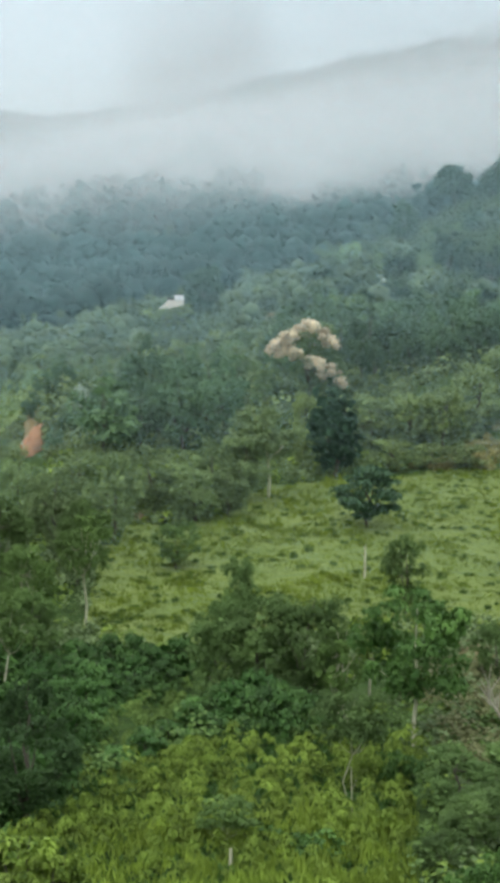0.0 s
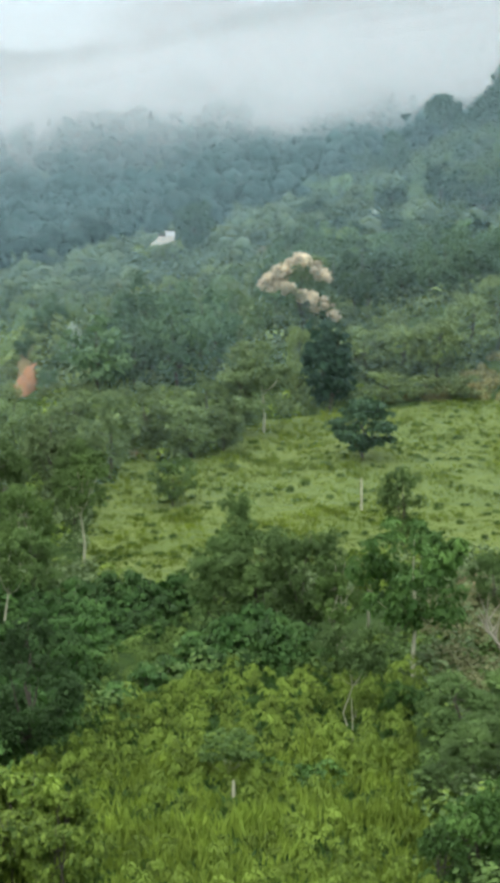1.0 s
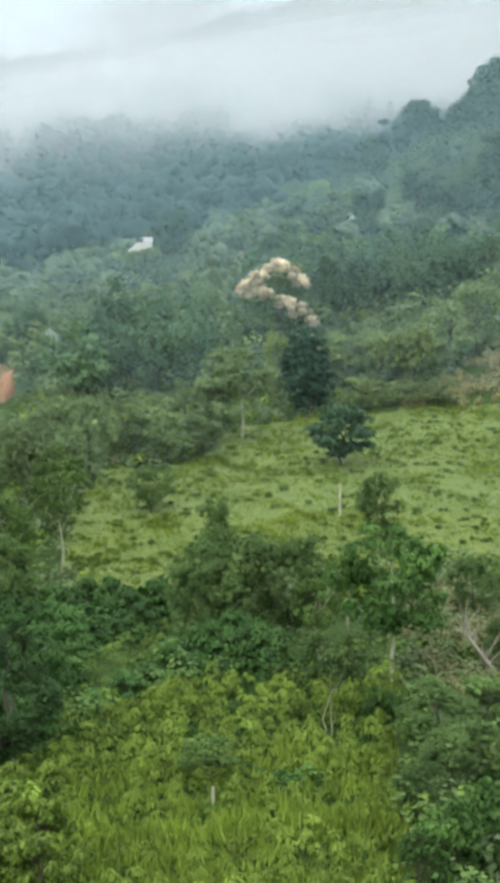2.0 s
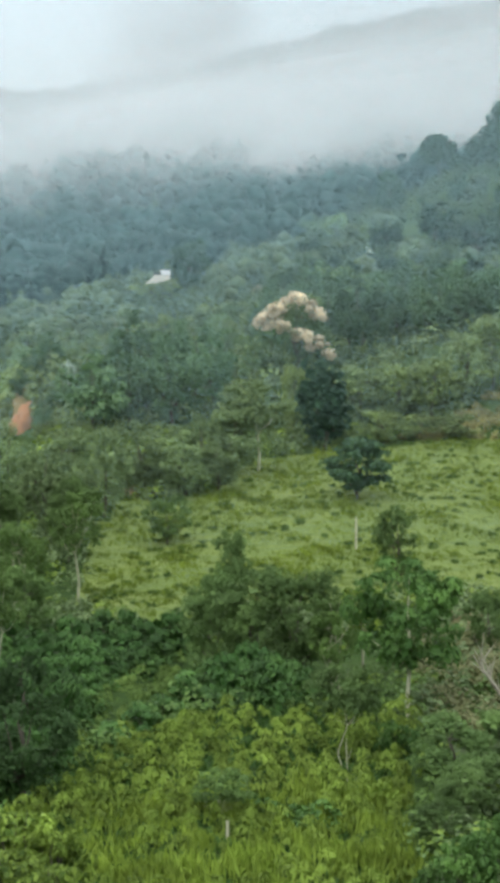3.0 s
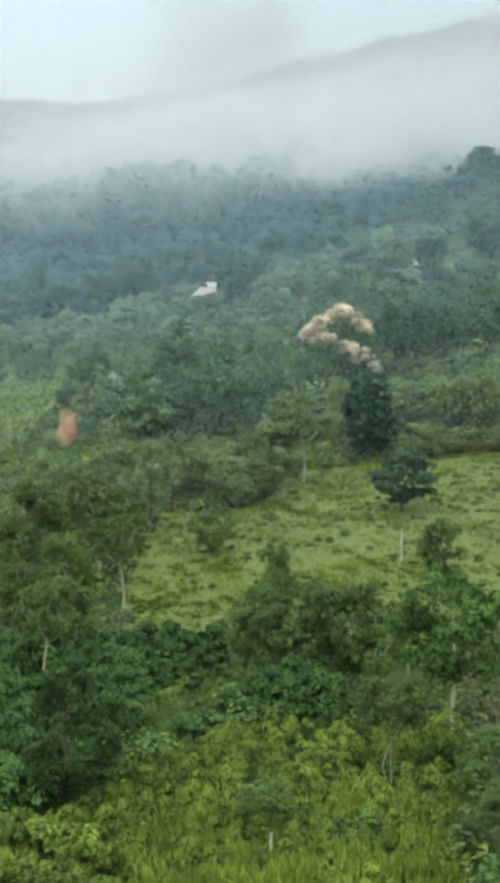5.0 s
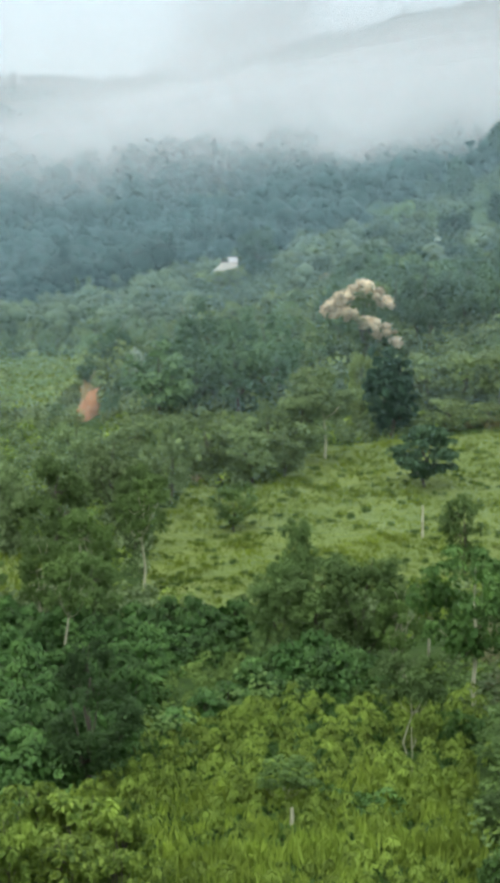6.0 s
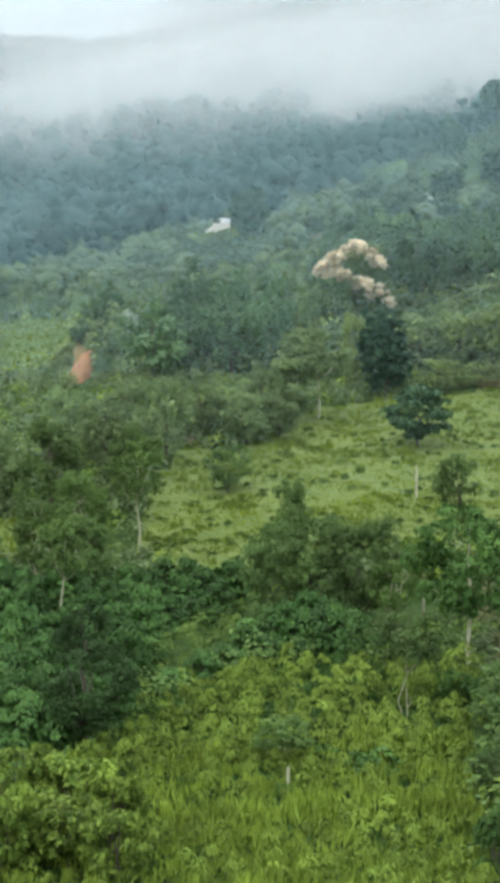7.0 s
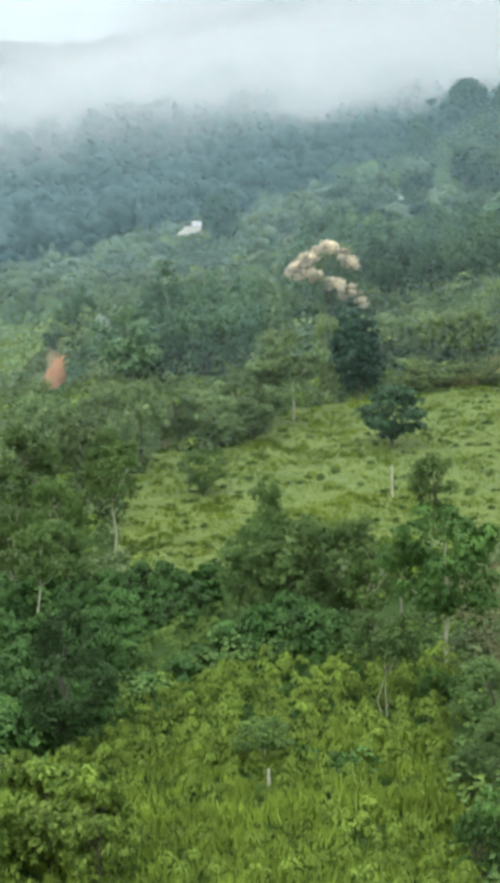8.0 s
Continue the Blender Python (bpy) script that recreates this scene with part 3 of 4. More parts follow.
CREST_TREES = [tree_kind(28 + i, SPUR_LEAF, DARK_BARK, 7.0, 5.4, foot=(2.2, 0.3)[i], clumps=46, leaf=0.34, count=2600, bark=0.12, clump=0.16, dense=1, core=0.8, knobs=4) for i in range(2)]
COFFEES = [bush_kind(71 + i, COFFEE_LEAF, 2.6, 2.6, tiers=4, arms=7, leaf=0.19, per_arm=64, droop=0.8, pad=(0.3, 0.44)) for i in range(4)]
DARK_SHRUB = tree_kind(85, FRESH_LEAF, DARK_BARK, 1.2, 2.0, ("stem", "foliage"), foot=0.1, clumps=16, leaf=0.22, count=700, bark=0.03, clump=0.2, stems=3)
BROADLEAF_BUSHES = [tree_kind(81 + i, (LIGHT_LEAF, OLIVE_LEAF, FRESH_LEAF)[i], DARK_BARK, 3.2, 3.4, ("stem", "foliage"), foot=0.1, clumps=46, leaf=0.27, count=2300, bark=0.05, clump=0.115, stems=3) for i in range(3)]

# ---- ground: one sheet to the horizon ----
ys = np.concatenate([np.arange(-80, 48, 6), np.arange(48, 260, 1.6), np.arange(260, 620, 4), np.arange(620, 1300, 12), np.geomspace(1300, 4400, 14)])
us = np.linspace(-1, 1, 161)
gx = us[None, :] * (70 + 0.32 * np.clip(ys, 0, None))[:, None]
gy = np.repeat(ys[:, None], len(us), 1)
gz = ground_z(gx, gy)
cols = len(us)
quads = np.array([(r * cols + c, r * cols + c + 1, (r + 1) * cols + c + 1, (r + 1) * cols + c) for r in range(len(ys) - 1) for c in range(cols - 1)])
ground_mesh = mesh_of("ground", np.stack([gx, gy, gz], -1).reshape(-1, 3), quads, LAND, True)
ground_mesh.materials.append(TURF)
mx, my = gx.reshape(-1)[quads].mean(1), gy.reshape(-1)[quads].mean(1)
turf = inside(mx, my, PASTURE) | inside(mx, my, LEA) | inside(mx, my, GLADE)
ground_mesh.polygons.foreach_set("material_index", turf.astype(np.int32))
tagged(new("ground", ground_mesh), "uneven green hillside with undergrowth, turf and leaf litter", "ground", kind="structure")


def soil_patch(name, x, y, wide, deep, mat, label, seed, proud=0.25, bank=0.0, ragged=0.3):
    """A bare bank of earth with a ragged edge, lying on the slope."""
    rng = np.random.default_rng(seed)
    rings, spokes = 6, 22
    edge = 1 + ragged * np.sin(np.arange(spokes) * 1.7 + seed) * rng.uniform(0.3, 1, spokes)
    verts = [(x, y, float(ground_z(x, y)) + proud + bank * 0.5)]
    for r in range(1, rings + 1):
        u = r / rings
        for s in range(spokes):
            a = 2 * math.pi * s / spokes
            px, py = x + math.cos(a) * wide / 2 * u * edge[s], y + math.sin(a) * deep / 2 * u * edge[s]
            verts.append((px, py, float(ground_z(px, py)) + proud * (1 - u ** 3) * rng.uniform(0.7, 1.2) + bank * (0.5 + 0.5 * math.sin(a) * u * edge[s]) * (r < rings) - (0.15 if r == rings else 0)))
    bm = bmesh.new()
    vs = [bm.verts.new(v) for v in verts]
    for s in range(spokes):
        bm.faces.new((vs[0], vs[1 + s], vs[1 + (s + 1) % spokes]))
    for r in range(rings - 1):
        for s in range(spokes):
            a, b = 1 + r * spokes + s, 1 + r * spokes + (s + 1) % spokes
            bm.faces.new((vs[a], vs[a + spokes], vs[b + spokes], vs[b]))
    me = bpy.data.meshes.new(name)
    bm.to_mesh(me)
    bm.free()
    me.materials.append(mat)
    for p in me.polygons:
        p.use_smooth = True
    return tagged(new(name, me), label, "soil", kind="structure")


soil_patch("soil_bank", -22.5, 184.6, 2.4, 13, RED_SOIL, "bright orange-red bare earth bank on the slope", 1, 1.2, 0.0, 0.1)
soil_patch("soil_bank", -23.3, 191.0, 1.7, 7, BROWN_SOIL, "brownish earth track above the bare bank", 2, 0.3, 0.0, 0.15)
soil_patch("soil_bank", -8.3, 150.6, 3.2, 4, BROWN_SOIL, "dull red-brown bare earth beside the pasture", 3)
soil_patch("soil_bank", 14.6, 110.9, 2.6, 5, BROWN_SOIL, "reddish bare earth under the trees", 5)
soil_patch("soil_bank", 2.9, 325, 7.0, 9, BROWN_SOIL, "pale tan bare clearing among the trees", 6, 0.8)

# ---- mist and cloud ----


def mist_sheet(name, y, bottom, top, mat, label, slope):
    """A thin, slightly billowing layer of droplets hanging across the valley."""
    n, rows = 40, 6
    xs, zs = np.linspace(-0.42 * y - 40, 0.42 * y + 40, n), np.linspace(bottom, top, rows)
    v = np.array([(x, y + 0.02 * y * math.sin(x / 60 + z / 90), z + slope * x) for z in zs for x in xs])
    f = np.array([(r * n + c, r * n + c + 1, (r + 1) * n + c + 1, (r + 1) * n + c) for r in range(rows - 1) for c in range(n - 1)])
    return tagged(new(name, mesh_of(name, v, f, mat, True)), label, "mist", kind="structure")


def mist_strips(y, share, label, seed, mat=None, band=None, tilt_by=0.0):
    """Haze stand-in: opaque tinted strips, thinner than a pixel from the camera, that cover that share of the view
    behind them.
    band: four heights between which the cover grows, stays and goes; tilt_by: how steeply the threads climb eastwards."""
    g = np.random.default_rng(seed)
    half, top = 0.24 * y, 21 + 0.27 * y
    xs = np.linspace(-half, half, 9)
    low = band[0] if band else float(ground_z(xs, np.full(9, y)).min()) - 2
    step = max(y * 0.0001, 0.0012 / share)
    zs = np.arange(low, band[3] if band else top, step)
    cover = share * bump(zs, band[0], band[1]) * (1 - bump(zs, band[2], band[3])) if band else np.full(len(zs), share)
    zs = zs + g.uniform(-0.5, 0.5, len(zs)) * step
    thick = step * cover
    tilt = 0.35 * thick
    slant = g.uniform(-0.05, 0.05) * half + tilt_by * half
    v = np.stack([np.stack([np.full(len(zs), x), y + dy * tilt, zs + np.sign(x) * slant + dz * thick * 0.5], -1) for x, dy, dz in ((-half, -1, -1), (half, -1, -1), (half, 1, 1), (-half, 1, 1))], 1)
    me = mesh_of("mist_layer", v.reshape(-1, 3), np.arange(4 * len(zs)).reshape(-1, 4), mat or HAZE_TINT)
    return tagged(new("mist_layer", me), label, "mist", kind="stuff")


# shade under the cloud is put into the greyer foot and wisp colours
CLOUD, CLOUD_SHADED_FOOT, HAZE_TINT = (0.64, 0.62, 0.62), (0.545, 0.535, 0.535), strip_tint("haze_tint", (0.325, 0.525, 0.548), (0.385, 0.56, 0.572))
SHADED_WISPS = strip_tint("shaded_wisps", (0.51, 0.50, 0.50), (0.56, 0.55, 0.55))
mist_strips(132, 0.016, "fine strips standing in for haze over the pasture", 401)
mist_strips(178, 0.042, "fine strips standing in for haze above the pasture", 402)
mist_strips(226, 0.056, "bluish strips standing in for haze among the trees", 403)
mist_strips(290, 0.056, "bluish strips standing in for haze over the wooded rise", 404)
mist_strips(368, 0.062, "bluish strips standing in for haze over the upper rise", 405)
mist_strips(449, 0.044, "bluish strips standing in for haze in the valley", 406)
mist_strips(560, 0.02, "bluish strips standing in for haze before the mountain", 407)
for i, (y, thick, slope) in enumerate([(540, 0.11, 0.14), (590, 0.18, 0.14), (625, 0.28, 0.14), (668, 0.44, 0.14), (730, 0.58, 0.14), (825, 0.72, 0.15)]):
    vapour = mist_material("low_cloud", CLOUD_SHADED_FOOT if y < 700 else CLOUD, thick, 20 + 0.045 * y, 21 + 0.083 * y, 21 + 0.102 * y, 21 + 0.122 * y, 0.0, 0.020 - 0.001 * i, 5 + 3 * i, 7, slope)
    mist_sheet("cloud_bank", y, 12 + 0.045 * y, 340, vapour, "soft grey-white low cloud draped along the mountain", slope)
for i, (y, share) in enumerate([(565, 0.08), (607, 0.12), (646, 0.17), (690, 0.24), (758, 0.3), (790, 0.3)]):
    mist_strips(y, share, "fine grey strips softening the low cloud's shaded foot", 411 + i, SHADED_WISPS, (20 + 0.044 * y, 21 + 0.078 * y, 21 + 0.1 * y, 21 + 0.128 * y), 0.14)
mist_sheet("cloud_bank", 940, 72, 460, mist_material("low_cloud", CLOUD, 0.95, 80, 104, 130, 146, 0.0, 0.013, 17, 9, 0.24, 0.52), "pale cloud hiding the mountain's shoulder", 0.18)
mist_sheet("cloud_bank", 1030, 90, 420, mist_material("low_cloud", CLOUD, 0.85, 70, 110, 168, 200, 0.0, 0.013, 31, 9, 0.22, 0.0, (-38, 58)), "white billow of cloud rising over the mountain's crest", 0.18)

# ---- the pasture and the near slope: trees by hand ----
rng = np.random.default_rng(4)
spin = lambda: float(rng.uniform(0, 360))
for i, (x, y, h, w) in enumerate([(0.9, 94.7, 6.3, 5.6), (3.4, 93.9, 6.7, 4.8), (-1.4, 96, 6.0, 4.2), (5.1, 92.6, 5.4, 3.6)]):
    plant("tree", DULL_TREES[i % 2] if i < 3 else OPEN_TREES[0], x, y, h, w, spin(), "broad dull olive-green tree below the pasture", "tree", "trees below the pasture")
plant("tree", FRESH_TREES[0], 8.2, 84.4, 8.0, 6.2, 60, "leafy dark green tree with a pale forked trunk below the pasture", "tree", "trees below the pasture")
for i, (x, y, h, w) in enumerate([(6.9, 95.2, 5.9, 2.9)]):
    plant("tree", LIGHT_TREES[i % 2], x, y, h, w, spin(), "slender tree with sparse yellow-green leaves", "tree", "trees below the pasture")
for i, (x, y, h, w) in enumerate([(-10.5, 115.9, 8.0, 4.2), (1.9, 159.2, 8.8, 7.2), (-0.5, 104, 7.1, 3.6), (-12.9, 95, 6.0, 3.3)]):
    plant("tree", (SLIM_DARK if i in (0, 3) else DULL_TREES[0] if i == 2 else SLIM_TREES[i % 2]), x, y, h, w, spin(), "thin pale-trunked tree standing among coffee bushes" if i == 3 else "thin pale-trunked tree beside the pasture", "tree")
for i, (x, y, h, w) in enumerate([(-8.6, 70.5, 5.1, 4.2), (-9.7, 80, 4.6, 3.4)]):
    plant("tree", DARK_TREES[i % 3], x, y, h, w, spin(), "dense very dark green rounded tree", "tree")
for i, (x, y, h, w) in enumerate([(-14.2, 112.8, 6.3, 4.6), (-17.4, 124.7, 7.6, 5.9), (-14.2, 132.1, 7.8, 5.4), (-12.2, 126.8, 6.4, 3.6), (-20.5, 109.5, 4.4, 4.2),
                                 (-22.1, 126.6, 7.7, 5.6), (-18.3, 141.2, 7.2, 5.8), (-10.7, 141, 7.2, 4.9), (-8.2, 149.8, 5.9, 5.7), (-4.6, 149.4, 5.9, 5.6),
                                 (-1.8, 151, 4.5, 4.3), (-5.2, 133, 4.0, 4.0), (-15.3, 103.1, 6.0, 3.9), (-12.3, 102.4, 5.3, 3.9), (-14.1, 148.8, 6.6, 5.2),
                                 (-0.4, 156.9, 6.0, 6.0), (-3.2, 155.8, 6.0, 5.4)]):
    plant("tree", (OPEN_TREES[i % 2] if i % 2 == 0 else DULL_TREES[0]) if i in (0, 1, 3, 4, 12, 13) else DULL_TREES[1] if i == 11 else OLIVE_TREES[i % 4], x, y, h, w, spin(), "bushy darker green tree beside the pasture" if i in (0, 1, 3, 4, 12, 13) else "bushy olive-green tree beside the pasture", "tree", "trees beside the pasture")
for i, (x, y, h, w) in enumerate([(9.0, 73.1, 3.1, 4.0), (9.6, 69.1, 2.7, 3.3), (11.6, 75.5, 3.1, 3.6), (7.3, 63.9, 2.1, 2.2), (8.7, 67.1, 2.6, 2.8), (14.4, 99.8, 4.5, 3.5), (14.5, 87.1, 5.1, 3.3)]):
    plant("shrub", DULL_TREES[i % 2], x, y, h, w, spin(), "bushy dull green shrub at the edge of the weeds", "shrub", "shrubs at the weeds' edge")
SAPLINGS = [tree_kind(36 + i, (OPEN_LEAF, DULL_LEAF)[i], PALE_BARK, 4.0, 3.2, foot=(0.6, 1.9)[i], clumps=30, leaf=0.16, count=3000, bark=0.022, clump=0.15, flat=0.6, dense=1, core=0.3) for i in range(2)]
plant("shrub", SAPLINGS[0], -0.6, 68.0, 2.4, 2.8, 70, "spreading dull green shrub among the weeds", "shrub")
plant("sapling", SAPLINGS[1], 4.8, 77.2, 5.0, 3.7, 10, "dull green spreading sapling with a bare pale stem", "sapling")
for i, (x, y, h, w) in enumerate([(12.6, 180.6, 6.3, 6.3), (16, 180, 6.6, 6.8), (19.9, 179.7, 6.8, 6.8), (23.9, 187, 7.6, 7.0), (27.1, 189, 8.2, 7.1), (13.6, 171.5, 3.3, 4.9),
                                 (17.8, 172, 2.7, 4.8), (21.4, 172, 2.7, 4.8), (10.3, 181, 6.3, 4.6), (5.5, 173.8, 7.7, 3.3)]):
    plant("tree", SCRUB_TREES[i % 2], x, y, h, w, spin(), "brownish-green bushy tree above the pasture", "tree", "trees above the pasture")
plant("tree", tree_kind(95, STOREY_LEAF, DARK_BARK, 5.6, 6.0, foot=0.5, clumps=34, leaf=0.42, count=3000, bark=0.12, droop=0.45, flat=0.5, clump=0.17, dense=1, core=0.55, knobs=4), 10.1, 148.1, 5.4, 5.9, 20,
      "dark green tree with storeyed drooping branches in the pasture", "tree")
for i, (x, y, h, w) in enumerate([(-7.4, 58.8, 3.4, 3.7), (-6, 58.2, 2.9, 2.4), (-9.4, 59.4, 3.3, 3.4), (-7.8, 55.4, 2.7, 3.5), (-5.7, 53.6, 2.7, 2.5), (-9.5, 54.6, 3.6, 2.6)]):
    plant("bush", BROADLEAF_BUSHES[0], x, y, h, w, spin(), "large-leaved yellow-green bush growing beside the weeds", "bush", "bushes beside the weeds")
for i, (x, y, h, w) in enumerate([(7.4, 56, 3.0, 2.7), (8.9, 57.9, 3.2, 2.7), (6.2, 54.3, 2.3, 2.1)]):
    plant("bush", BROADLEAF_BUSHES[2], x, y, h, w, spin(), "large-leaved dark green bush growing beside the weeds", "bush", "bushes beside the weeds")
for i, (x, y, h, w) in enumerate([(2.9, 67.5, 1.1, 2.4), (1.1, 69.4, 0.7, 1.3), (7.2, 78.7, 1.5, 2.0)]):
    plant("shrub", DARK_SHRUB, x, y, h, w, spin(), "small dark green shrub among the weeds", "shrub")

plant("tree", tree_kind(47, DEEP_LEAF, DARK_BARK, 8.0, 5.4, foot=0.3, clumps=44, leaf=0.26, count=4600, bark=0.15, clump=0.17, dense=1, core=0.9), 8.1, 168.5, 8.3, 5.8, 15,
      "dense blackish-green upright tree above the pasture", "tree")

plant("tree", tree_kind(49, DULL_LEAF, DARK_BARK, 7.5, 5.0, foot=0.4, clumps=32, leaf=0.24, count=2600, bark=0.1, clump=0.17, dense=1, core=0.55), 11.0, 121.2, 6.2, 3.4, 80, "slim upright dark green tree at the foot of the pasture", "tree")

# pale bushes added as a guess where unexplained pale spots stand among the trees
PALE_BUSH = tree_kind(97, PALE_LEAF, DARK_BARK, 1.6, 1.6, ("stem", "foliage"), foot=0.2, clumps=10, leaf=0.22, count=260, bark=0.03, clump=0.2)
for x, y in ((36.5, 293.5), (15.3, 229.7), (24.6, 337.8), (-19.1, 200.2)):
    plant("pale_bush", PALE_BUSH, x, y, 4.6, 2.0, spin(), "pale bush guessed from an unexplained pale spot among trees", "bush", "pale bushes")

# ---- coffee rows left of the weeds and below the trees ----
row = 0
for y0 in np.arange(68, 104, 2.0):
    for x0 in np.arange(-19, 7, 1.75):
        x, y = x0 + rng.uniform(-0.5, 0.5) + (row % 2) * 0.8, y0 + rng.uniform(-0.4, 0.4)
        left_block = (x < -2.5 - (100 - y) * 0.24 and 86 < y < 102.5) or (x < -7.7 and 69 < y <= 86)
        middle = -2.5 < x < 4 and 87.5 < y < 94
        nook = -7.5 < x < -1.5 and 79 < y < 98
        by_trunk = abs(x + 0.136 * y) < 1.2 and 88.5 < y < 96.5
        if (left_block or middle or nook) and not by_trunk and not inside(x, y, WEEDS) and not inside(x, y, STRIP):
            plant("coffee_bush", COFFEES[row % 4], x, y, rng.uniform(2.1, 3.0) * (0.62 if nook else 1), rng.uniform(2.3, 2.9) * (0.85 if nook else 1), spin(), "glossy dark green coffee bush with drooping branches", "coffee bush", "coffee bushes")
        row += 1

# ---- the wooded rise behind the pasture ----
plant("tree", tree_kind(48, DEEP_LEAF, DARK_BARK, 8.0, 6.4, foot=0.3, clumps=34, leaf=0.4, count=2600, bark=0.15, clump=0.18, dense=1, core=0.85), -9.2, 357, 11.0, 8.6, 40, "dark rounded tree beside the little house", "tree")
for i, (x, y, h, w) in enumerate([(47.8, 425, 12.6, 9.4), (53.2, 421, 5.0, 7.0), (56.4, 421, 7.0, 7.6), (59.3, 421, 8.6, 7.6), (62.4, 422, 13.4, 8.0), (65.6, 423, 13.8, 9.0), (69.4, 422, 13.0, 10.0), (74.5, 422, 13.5, 11.0),
                                 (57.5, 408, 6.4, 8.6), (62.0, 410, 8.0, 9.6), (67.0, 407, 9.0, 10.4), (72.5, 408, 9.5, 10.4), (60.0, 396, 5.6, 8.6), (65.5, 394, 7.0, 9.8), (71.0, 396, 8.0, 10.2)]):
    plant("tree", CREST_TREES[min(i, 1)], x, y, h, w, spin(), "tall dark tree standing on the spur's crest", "tree", "trees on the crest")

SPUR = [(38.6, 345.0, 8.6, 7.6), (34.9, 410.0, 10.0, 7.2), (43.8, 325.0, 7.6, 7.2), (48.9, 318.0, 8.8, 9.2), (29.4, 352.0, 6.4, 6.0), (38.1, 437.9, 6.6, 6.7), (31.8, 463.5, 7.0, 6.7), (21.8, 395.3, 6.2, 5.6), (15.2, 309.4, 5.8, 5.9), (18.6, 285.6, 5.8, 5.4), (24.8, 306.7, 5.8, 4.9), (28.6, 286.6, 6.3, 5.4), (34.3, 288.7, 6.4, 5.5), (37.9, 281.7, 6.2, 5.4), (14.5, 367.4, 4.6, 4.7), (26.9, 363.7, 5.1, 4.6), (47.2, 380.9, 6.0, 4.8), (53.1, 348.4, 8.7, 6.6), (11.1, 302.0, 4.8, 4.8), (14.1, 252.6, 4.8, 4.8), (20.9, 238.8, 5.3, 4.5), (26.6, 242.2, 5.3, 4.6), (33.2, 251.8, 5.6, 4.8), (16.6, 230.8, 4.4, 4.0)]
for i, (x, y, h, w) in enumerate(SPUR):
    plant("tree", SPUR_TREES[i % 2] if i % 4 != 3 or i < 5 else WOOD_TREES[i % 4], x, y, h * 1.08, w * 1.15, spin(), "rounded tree standing on the grassy spur", "tree", "trees on the spur")

bloom_h, bloom_w, bloom_parts = tree_kind(91, WOOD_LEAF, DARK_BARK, 9.4, 8.6, foot=0.7, clumps=40, leaf=0.34, count=3400, bark=0.2, clump=0.16)
br = np.random.default_rng(92)
for k in range(62):
    # heads of blossom on the camera's side: an upper arch and a lower one fitted to its view, and some round the back
    u = (k % 24 + br.uniform(-0.4, 0.4)) / 23 * 4
    if k < 24:
        c = np.array([np.interp(u, range(5), (-4.2, -2.6, -0.6, 1.6, 3.2)), -2.9, np.interp(u, range(5), (6.4, 7.8, 8.7, 8.3, 6.9))])
    elif k < 48:
        c = np.array([np.interp(u, range(5), (-4.2, -2.6, -0.2, 2.0, 3.5)), -3.1, np.interp(u, range(5), (6.4, 5.4, 4.8, 4.2, 2.6))])
    elif k < 55:
        c = np.array([br.uniform(-3.9, -1.6), -3.0, br.uniform(5.8, 7.3)])
    else:
        c = np.array([0, 0, 5.2]) + unit(br.normal(size=3) + (0, 0.9, 0.2)) * (3.8, 3.8, 3.4)
    c = c + br.normal(size=3) * (0.32, 0.4, 0.36)
    dd = unit(br.normal(size=(44, 3)) + (0, -0.3, 0.4))
    size = br.uniform(0.35, 0.85)
    petals = leaves(br, c + dd * size * (1.3, 1, 0.85) * br.uniform(0.45, 1.0, (44, 1)), dd, 0.40 * br.uniform(0.7, 1.3, 44), 0.85)
    bloom_parts.append(("bloom", mesh_of("bloom", *joined([(petals[0], halved(petals[1])), lumps(br, [c], [size * 0.5], 1, 0.3, 0.8)]), BLOOM)))
plant("flowering_tree", (bloom_h, bloom_w, bloom_parts), 6.9, 209, 9.4, 8.8, 0, "broad tree crowned with masses of cream blossom", "tree")

HOUSE = (-15.3, 352)
for x, y, h, w in ((-18.4, 346.5, 4.9, 4.4), (-16.4, 346, 4.9, 4.4), (-14.4, 345.6, 4.8, 4.0), (-12.6, 346.5, 5.0, 4.0), (-20.5, 350, 5.2, 4.6)):
    plant("shrub", SCRUB_TREES[0], x, y, h, w, spin(), "light green shrub hiding the little house's wall", "shrub", "shrubs before the house")


def sight_line(x, y, top):
    """Whether a tree whose top is so high would hide the house, the tree beside it or the clearing in the woods."""
    return ((abs(x / y + 0.034) < 0.026) & (y > 215) & (y < 356) & (top > 20.9)) | ((abs(x / y - 0.0088) < 0.010) & (y > 250) & (y < 318) & (top > 20.6))


def clearing(x, y):
    return (inside(x, y, PASTURE) | inside(x, y, LEA) | inside(x, y, GLADE) | ((abs(x + 0.1213 * y) < 1.5) & (y > 168) & (y < 190)) | (inside(x, y, DRY_BANK) & (x > 21))
            | ((abs(x - 3) < 4) & (abs(y - 318) < 14)) | ((abs(x - HOUSE[0]) < 6) & (y > HOUSE[1] - 22) & (y < HOUSE[1] + 8)))


